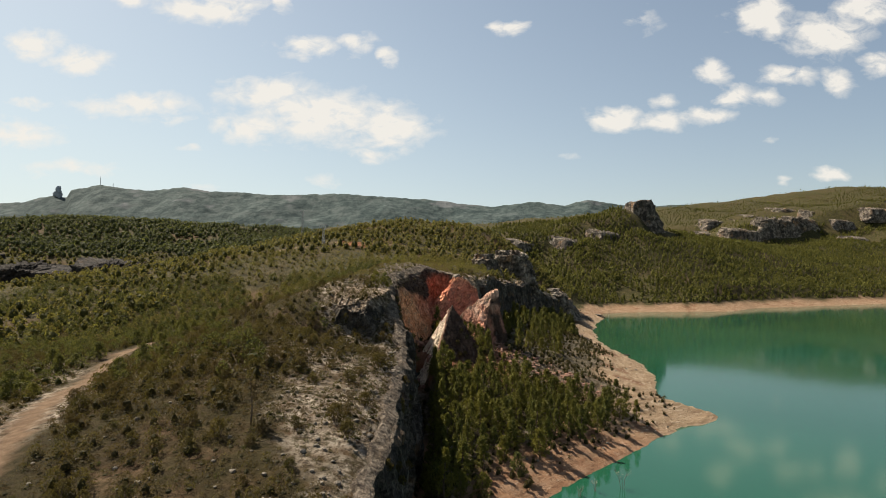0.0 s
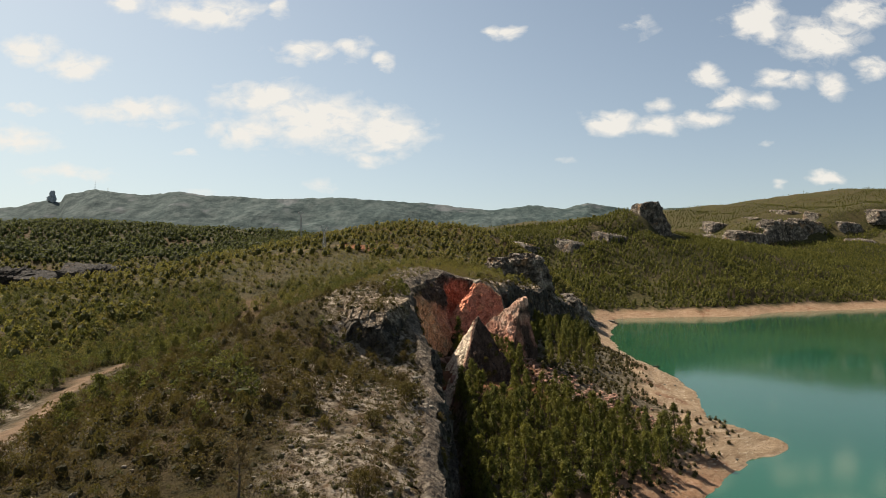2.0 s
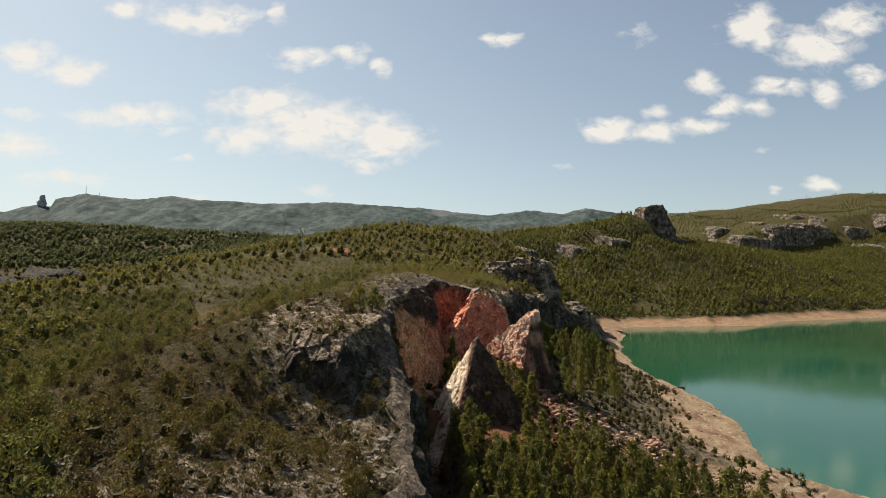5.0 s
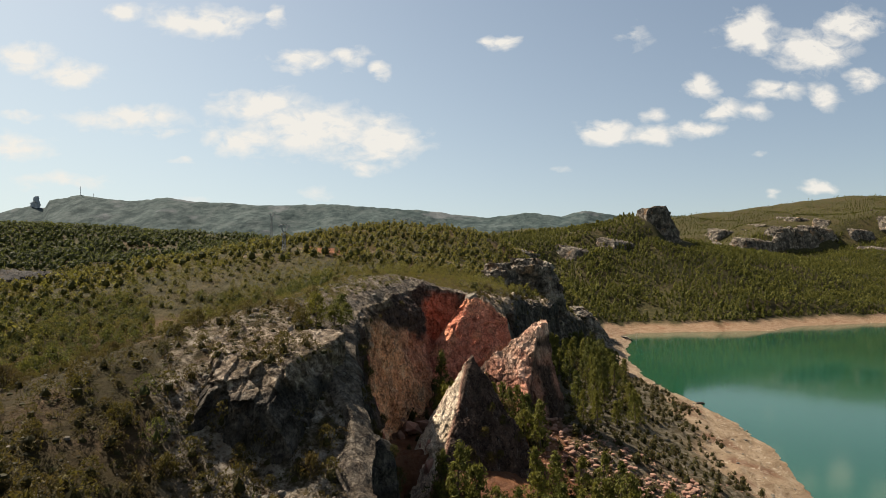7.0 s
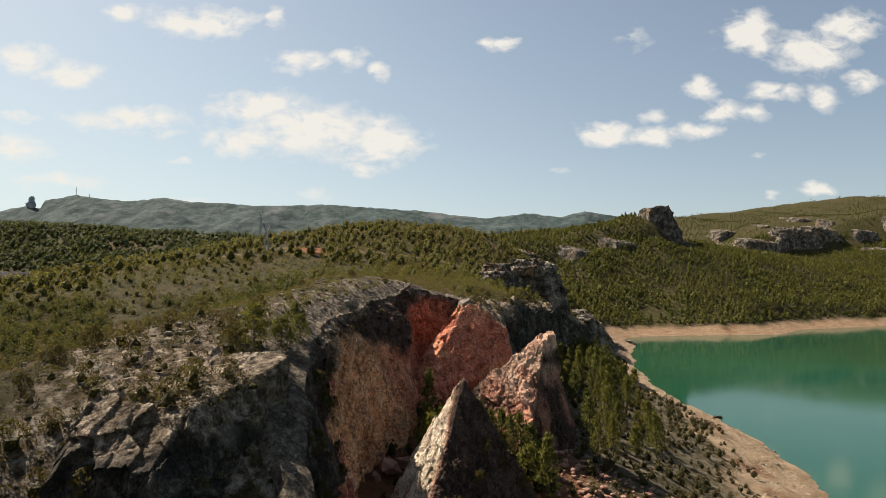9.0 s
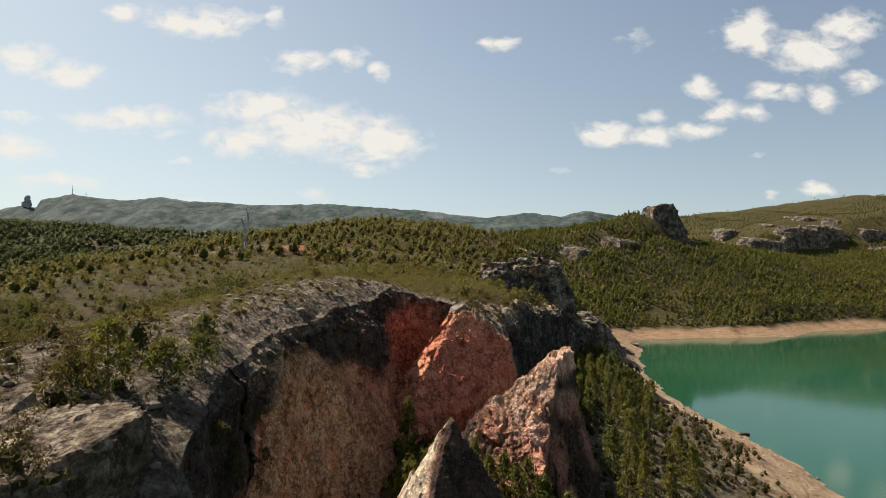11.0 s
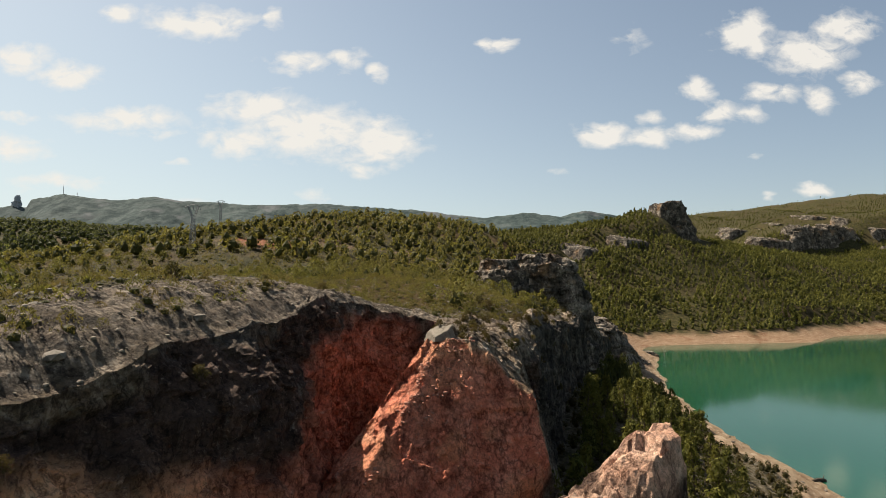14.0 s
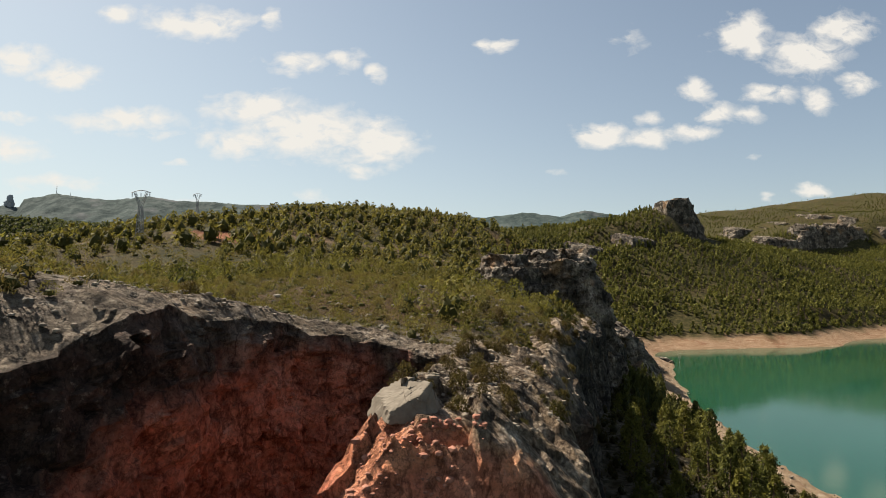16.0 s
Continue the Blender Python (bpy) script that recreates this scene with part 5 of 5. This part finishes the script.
x, y = strewn(-120, -12, 58, 175, 12000, 1.75)
lake, edge = signed(x, y)
ok = (edge > 13 + 5 * np.sin(y / 7)) & (segment_distance(x, y, ROAD) > 3.2) & seen_wedge(x, y, 5) & (fbm(flat(x, y, 14.0), 3, 264) > -0.25 - 0.25 * smooth(20, 45, edge))
wood("valley_bushes", "crowded yellow-green pines and bushes in the shallow valley", x[ok], y[ok], 1.0, 2.5, fine_bush, PINE, 0.0, 0.6)
x, y = strewn(-5, 70, 62, 292, 16000, 1.15)
lake, edge = signed(x, y)
ok = (edge < -1.5) & (lake > 4 + 1.5 * np.sin(x) + 7 * smooth(100, 120, y + 0.3 * x - 14)) & off_rocks(x, y) & (fbm(flat(x, y, 7.0), 2, 270) > -0.55)
wood("slope_scrub", "mixed green scrub on the slope under the cliff", x[ok], y[ok], 0.5, 1.3, round_bush, SHRUB, 0.0, 0.6)

# stones


def stone_template(seed):
    g = np.random.default_rng(seed)
    bm = bmesh.new()
    bmesh.ops.create_icosphere(bm, subdivisions=1, radius=0.5)
    v = np.array([p.co for p in bm.verts])
    f = np.array([[q.index for q in t.verts] for t in bm.faces])
    bm.free()
    d = g.normal(size=(5, 3))
    d /= np.linalg.norm(d, axis=1, keepdims=True)
    for n in d:
        h = v @ n
        v = v - np.maximum(h - 0.32, 0)[:, None] * n
    return v * g.uniform(0.75, 1.25, 3) * np.array([1, 1, 0.7]), f


STONES = [stone_template(300 + k) for k in range(6)]
PALE = plain_material("pale_stone", (0.075, 0.062, 0.048), (0.235, 0.203, 0.162), 0.9, 2.5)
RED = plain_material("red_stone", (0.204, 0.098, 0.068), (0.357, 0.212, 0.153), 0.9, 1.5)
x, y = strewn(-34, 14, 32, 170, 9000)
lake, edge = signed(x, y)
ok = (edge > 0.3) & (rng.uniform(0, 1, len(x)) < 0.15 + 0.85 * smooth(16, 2, edge))
size = 0.12 + 0.55 * rng.uniform(0, 1, len(x)) ** 4
me = scatter_mesh("loose_stones", STONES, np.stack([x, y, ground(x, y) + size * 0.12], -1)[ok], size[ok], PALE, rng.uniform(0, 1, ok.sum()))
tagged(new("loose_stones", me), "pale angular limestone rubble on the slope", "stones", kind="stuff")
x, y = strewn(4, 32, 98, 126, 5200)
lake, edge = signed(x, y)
ok = (edge < -2) & (np.abs(y - 116 + 0.5 * (x - 8)) < 4.5 + 2.5 * rng.normal(size=len(x))) & (lake > 12)
size = 0.15 + 0.75 * rng.uniform(0, 1, len(x)) ** 4
me = scatter_mesh("rockfall_debris", STONES, np.stack([x, y, ground(x, y) + size * 0.2], -1)[ok], size[ok], RED, rng.uniform(0, 1, ok.sum()))
tagged(new("rockfall_debris", me), "pinkish broken rock debris below the leaning slab", "stones", kind="stuff")
x, y = strewn(10, 110, 60, 400, 5000)
lake, edge = signed(x, y)
ok = (lake > -0.3) & (lake < 15)
size = 0.12 + 0.7 * rng.uniform(0, 1, len(x)) ** 5
me = scatter_mesh("shore_stones", STONES, np.stack([x, y, ground(x, y) + size * 0.1], -1)[ok], size[ok], PALE, rng.uniform(0, 1, ok.sum()))
tagged(new("shore_stones", me), "scattered stones on the bare sandy shore", "stones", kind="stuff")
boulder_mesh = []
for k in range(4):
    v, f = STONES[k]
    bm = bmesh.new()
    for p in v:
        bm.verts.new(p)
    bm.verts.ensure_lookup_table()
    for t in f:
        bm.faces.new([bm.verts[int(q)] for q in t])
    bmesh.ops.subdivide_edges(bm, edges=bm.edges[:], cuts=3, use_grid_fill=True)
    for p in bm.verts:
        p.co += p.co.normalized() * (0.09 * noise.noise(p.co * 2.3) + 0.04 * noise.noise(p.co * 6.0))
    me = bpy.data.meshes.new("boulder")
    bm.to_mesh(me)
    bm.free()
    me.materials.append(RED)
    boulder_mesh.append(me)
for k in range(46):
    x, y = rng.uniform(-7.5, 1.5), rng.uniform(98, 134)
    _, edge = signed(np.array([x]), np.array([y]))
    if edge[0] > -2.0:
        continue
    s = rng.uniform(0.7, 2.6)
    ob = tagged(new("boulder", boulder_mesh[k % 4]), "reddish fallen boulder on the floor of the rock bay", "boulder", "boulders in the bay")
    ob.matrix_basis = Matrix.LocRotScale((x, y, float(ground(x, y)) + s * 0.2), Euler(rng.uniform(0, 6, 3)), Vector((s, s * rng.uniform(0.8, 1.1), s * rng.uniform(0.7, 1))))


# ---- pylons, masts, driftwood and other single things ----


def beam(a, c, r=0.05, sides=4):
    return tube([a, (np.asarray(a, float) + np.asarray(c, float)) / 2, c], [r, r, r], sides)


def pylon(x, y, height, label):
    base = float(ground(np.array([x]), np.array([y]))[0])
    ob = thing("pylon", label, "pylon", "power line pylons")
    ob.location = (x, y, base)
    w0, w1, neck = 0.5, 0.26, height - 2.6
    corners = [(-1, -1), (1, -1), (1, 1), (-1, 1)]
    for cx, cy in corners:
        v, f = beam((cx * w0, cy * w0, -0.5), (cx * w1, cy * w1, neck), 0.055)
        part("leg", array_mesh("leg", v, f, STEEL), ob)
    pieces, n = [], 9
    for k in range(n):
        z0, z1 = neck * k / n, neck * (k + 1) / n
        r0, r1 = w0 + (w1 - w0) * k / n, w0 + (w1 - w0) * (k + 1) / n
        for (ax, ay), (bx, by) in zip(corners, corners[1:] + corners[:1]):
            pieces.append(beam((ax * r0, ay * r0, z0), (bx * r1, by * r1, z1), 0.03))
            pieces.append(beam((bx * r0, by * r0, z0), (ax * r1, ay * r1, z1), 0.03))
    v, f = join(pieces)
    part("bracing", array_mesh("bracing", v, f, STEEL), ob)
    for s in (-1, 1):
        pieces = []
        for dy in (-w1, w1):
            pieces.append(beam((s * w1, dy, neck), (s * 1.15, dy * 0.5, height - 0.35), 0.05))
            pieces.append(beam((s * 0.1, dy, neck + 0.2), (s * 0.85, dy * 0.5, height - 0.35), 0.04))
        for k in range(4):
            t = k / 4
            pieces.append(beam((s * (w1 + (1.15 - w1) * t), -w1, neck + 2.2 * t), (s * (0.1 + 0.75 * (t + 0.2)), w1, neck + 0.2 + 2.0 * (t + 0.2)), 0.025))
        v, f = join(pieces)
        part("head_arm", array_mesh("head_arm", v, f, STEEL), ob)
    a = np.linspace(-1.6, 1.6, 9)
    v, f = tube(np.stack([a, 0 * a, height - 0.45 + 0.45 * np.cos(a / 1.6 * 1.5)], -1), np.full(9, 0.07), 5)
    part("crossarm", array_mesh("crossarm", v, f, STEEL), ob)
    for px in (-1.5, 0, 1.5):
        v, f = tube([(px, 0, height - 0.4), (px, 0, height - 0.8), (px, 0, height - 1.15)], [0.05, 0.07, 0.05], 6)
        part("insulator", array_mesh("insulator", v, f, STEEL), ob)
    return ob


top = 45.8 - float(ground(np.array([-46.0]), np.array([215.0]))[0])
pylon(-46.0, 215.0, max(top, 8.0), "galvanised lattice pylon with a forked head on the plateau")
top = 63.0 - float(ground(np.array([-81.0]), np.array([322.0]))[0])
pylon(-81.0, 322.0, max(top, 9.0), "distant galvanised lattice pylon among scrub")

for u, h in ((-0.615, 26.0), (-0.592, 11.0)):
    ob = thing("antenna_mast", "thin steel antenna mast on the mountain crest", "mast", "masts on the crest")
    ob.location = (u * 1650, 1650, np.interp(u, [p[0] for p in SKYLINE], [p[1] for p in SKYLINE]) * 1650 + 26)
    v, f = tube([(0, 0, -4), (0, 0, h / 2), (0, 0, h)], [0.9, 0.6, 0.3], 5)
    part("pole", array_mesh("pole", v, f, STEEL), ob)
    v, f = join([beam((-1.6, 0, h * q), (1.6, 0, h * q), 0.35) for q in (0.55, 0.75)])
    part("crossbars", array_mesh("crossbars", v, f, STEEL), ob)


def bare_bush(x, y, height, label, seed):
    g = np.random.default_rng(seed)
    ob = thing("dead_bush", label, "bush", "drowned bushes")
    ob.location = (x, y, float(ground(np.array([x]), np.array([y]))[0]))
    depth = -ob.location.z if ob.location.z < 0 else 0.0
    for k in range(5):
        a = g.uniform(0, 6.28)
        mid = np.array([0.18 * math.cos(a), 0.18 * math.sin(a), 0.5]) * height
        end = np.array([0.42 * math.cos(a), 0.42 * math.sin(a), g.uniform(0.8, 1.0)]) * height
        lift = np.array([0, 0, depth])
        pieces = [tube([(0, 0, -0.2), mid + lift, end + lift], [0.035, 0.025, 0.008], 4)]
        for j in range(7):
            t = g.uniform(0.3, 0.95)
            root = mid + (end - mid) * t if t > 0.4 else mid
            d = g.normal(size=3) * 0.18 * height
            d[2] = abs(d[2])
            pieces.append(tube([root + lift, root + d * 0.5 + lift, root + d + lift], [0.014, 0.01, 0.005], 3))
        v, f = join(pieces)
        part("branch", array_mesh("branch", v, f, TWIG), ob)


bare_bush(23.2, 73.5, 2.6, "leafless grey bush standing in shallow water", 401)
bare_bush(19.5, 72.5, 1.5, "leafless grey bush standing in shallow water", 402)
bare_bush(97.5, 331.0, 4.2, "large leafless bush at the water's edge", 403)
bare_bush(17.0, 71.0, 1.2, "small leafless bush at the water's edge", 404)

# a log stranded at the waterline
WET_WOOD = plain_material("wet_driftwood", (0.030, 0.022, 0.015), (0.095, 0.072, 0.050), 0.8, 5.0)
ob = thing("driftwood", "dark waterlogged log stranded on the sandy shore", "log")
ob.location = (60.6, 186.0, float(ground(np.array([60.6]), np.array([186.0]))[0]) + 0.15)
a = np.linspace(-1.1, 1.2, 8)
v, f = tube(np.stack([a, 0.18 * np.sin(a * 1.7), 0.10 * np.cos(a * 2.1)], -1), 0.16 + 0.10 * np.cos(a * 0.9), 8)
part("trunk", array_mesh("trunk", v, f, WET_WOOD), ob)
for root, tip in (((0.7, 0.1, 0.1), (1.1, 0.35, 0.75)), ((-0.5, -0.1, 0.1), (-0.9, -0.5, 0.55))):
    v, f = tube([root, (np.array(root) + np.array(tip)) / 2 + np.array([0.05, 0, 0.08]), tip], [0.07, 0.05, 0.02], 5)
    part("branch", array_mesh("branch", v, f, WET_WOOD), ob)

# a browned pine on the stony slope
v, f = pine_crown(3.4, 0.95, 60, 9, 0.34, 0.03, 0.5)
DRY = leaf_material("dry_needles", (0.052, 0.038, 0.015), (0.119, 0.087, 0.035))
ob = thing("pine", "half-dead brownish pine with a bare dark trunk", "tree")
ob.location = (-16.5, 48.5, float(ground(np.array([-16.5]), np.array([48.5]))[0]))
v[:, 2] += 0.6
part("trunk", PINES[2][1], ob)
part("crown", array_mesh("crown", v, f, DRY, False, {"tint": np.zeros(len(v))}), ob, "sparse brown needles")


# stones along the cliff's lip, and shrubs that cling to the faces
x, y = strewn(-14, 20, 36, 175, 6000)
lake, edge = signed(x, y)
ok = (edge > -0.1) & (edge < 2.6) & (rng.uniform(0, 1, len(x)) < np.where(y > 102, 0.3, 1.0))
size = 0.12 + 0.8 * rng.uniform(0, 1, len(x)) ** 5
me = scatter_mesh("rim_rubble", STONES, np.stack([x, y, ground(x, y) + size * 0.05 + 0.45 * smooth(3.4, 0.3, edge)], -1)[ok], size[ok], PALE, rng.uniform(0, 1, ok.sum()))
tagged(new("rim_rubble", me), "broken grey limestone along the cliff's edge", "stones", kind="stuff")


RED_EARTH = plain_material("red_rubble_stone", (0.20, 0.075, 0.048), (0.46, 0.22, 0.15), 0.92, 1.2)
SHELF_STONE = plain_material("bleached_stone", (0.14, 0.112, 0.082), (0.34, 0.285, 0.22), 0.9, 1.6)
p = np.concatenate([SHELVES[1].reshape(-1, 3), SHELVES[2].reshape(-1, 3)])
p = p[(p[:, 1] < 190)]
p = p[rng.integers(0, len(p), 1000)]
size = 0.05 + 0.24 * rng.uniform(0, 1, len(p)) ** 4
me = scatter_mesh("shelf_stones", STONES, p + np.array([0, 0, 0.02]), size, SHELF_STONE, rng.uniform(0, 1, len(p)))
tagged(new("shelf_stones", me), "bleached angular stones strewn over the rocky cliff top", "stones", kind="stuff")
p = ROCK_SKINS["rock_spur"]
p = p[(side(p, RED_FACE[:3], RED_FACE[3:]) > -0.5) & (p[:, 2] > 21 + 3 * vnoise(p / 3.0, 95))]
p = p[side(p, (-0.6, -0.5, 0.69), (0.36, 129.6, 23.3)) > -1.1]
p = p[rng.integers(0, len(p), 320)]
size = 0.06 + 0.26 * rng.uniform(0, 1, len(p)) ** 3
me = scatter_mesh("red_rubble", STONES, p, size, RED_EARTH, rng.uniform(0, 1, len(p)))
tagged(new("red_rubble", me), "reddish broken stones stuck in the buttress face", "stones", kind="stuff")


def cling(face, count, y0, y1, v0, v1, lo, hi, label, group):
    nu, nv = face.shape[:2]
    made, masters = 0, {}
    while made < count:
        p = face[int(rng.integers(0, nu)), int(rng.uniform(v0, v1) * nv)]
        made += 1
        if not y0 < p[1] < y1:
            continue
        k, s = int(rng.integers(0, len(SHRUBS))), rng.uniform(lo, hi)
        m = Matrix.LocRotScale(Vector(p) - Vector((0, 0, 0.15)), Euler((0, 0, rng.uniform(0, 6.28))), None)
        if k not in masters:
            ob = masters[k] = thing("shrub", label, "shrub", group)
            part("stem", SHRUBS[k][1], ob)
            part("foliage", SHRUBS[k][0], ob)
            ob.matrix_basis = m @ Matrix.Diagonal((s, s, s, 1))
        else:
            copy_thing(masters[k], m).scale = (s, s, s)


cling(FACES[0], 230, 88, 112, 0.04, 0.70, 0.5, 1.3, "green shrub clinging to the steep rock slope", "shrubs on the rock slope")
cling(FACES[0], 40, 40, 88, 0.05, 0.4, 0.5, 1.0, "green shrub clinging to the fissure wall", "shrubs on the fissure wall")
cling(SHELVES[2], 70, 141, 215, 0.1, 0.95, 0.4, 0.9, "low olive shrub among rocks above the shore cliff", "shrubs above the shore cliff")
cling(FACES[2], 24, 140, 290, 0.05, 0.7, 0.6, 1.2, "small shrub on a dark cliff ledge", "shrubs on the shore cliff")
cap = ROCK_SKINS["rock_spur"]
cap = cap[(side(cap, SPUR_CAP[:3], SPUR_CAP[3:]) > -0.7) & (cap[:, 1] > 132.0)]
cling(cap[:, None, :], 46, 100, 146, 0.0, 0.99, 0.25, 0.7, "small olive shrub rooted among stones on the spur", "shrubs on the spur")
p = cap[rng.integers(0, len(cap), 700)]
size = 0.05 + 0.20 * rng.uniform(0, 1, len(p)) ** 3
me = scatter_mesh("cap_stones", STONES, p, size, SHELF_STONE, rng.uniform(0, 1, len(p)))
tagged(new("cap_stones", me), "bleached stones strewn over the top of the spur", "stones", kind="stuff")
cling(FACES[1], 14, 106, 128, 0.10, 0.16, 0.4, 0.7, "small shrub growing from a rock crack", "shrubs on the scar")
x, y = np.array([-10.6, -9.9, -11.8, -11.0]), np.array([100.6, 103.0, 98.6, 105.5])
plant_pines(x, y, 0.5, 0.75, "bushy light green pine above the rock slope", "pines above the rock slope", (4, 5, 6))

x, y = np.array([3.6, 4.6, 2.8, 5.4, 3.2, 6.2, 1.2, 4.2]), np.array([108.2, 107.8, 106.9, 108.6, 105.8, 107.4, 105.6, 106.2])
for i in range(len(x)):
    k, s = i % len(SHRUBS), 0.7 + 0.5 * float(rng.uniform())
    ob = thing("shrub", "green shrub growing on the fallen slab's shaded side", "shrub", "shrubs on the fallen slab")
    part("stem", SHRUBS[k][1], ob)
    part("foliage", SHRUBS[k][0], ob)
    n = Vector((0.20, -0.86, 0.46))
    ob.matrix_basis = pose(x[i], y[i], 20.4 - (n.x * (x[i] - 1.7) + n.y * (y[i] - 109.9)) / n.z - 0.2) @ Matrix.Diagonal((s, s, s, 1))
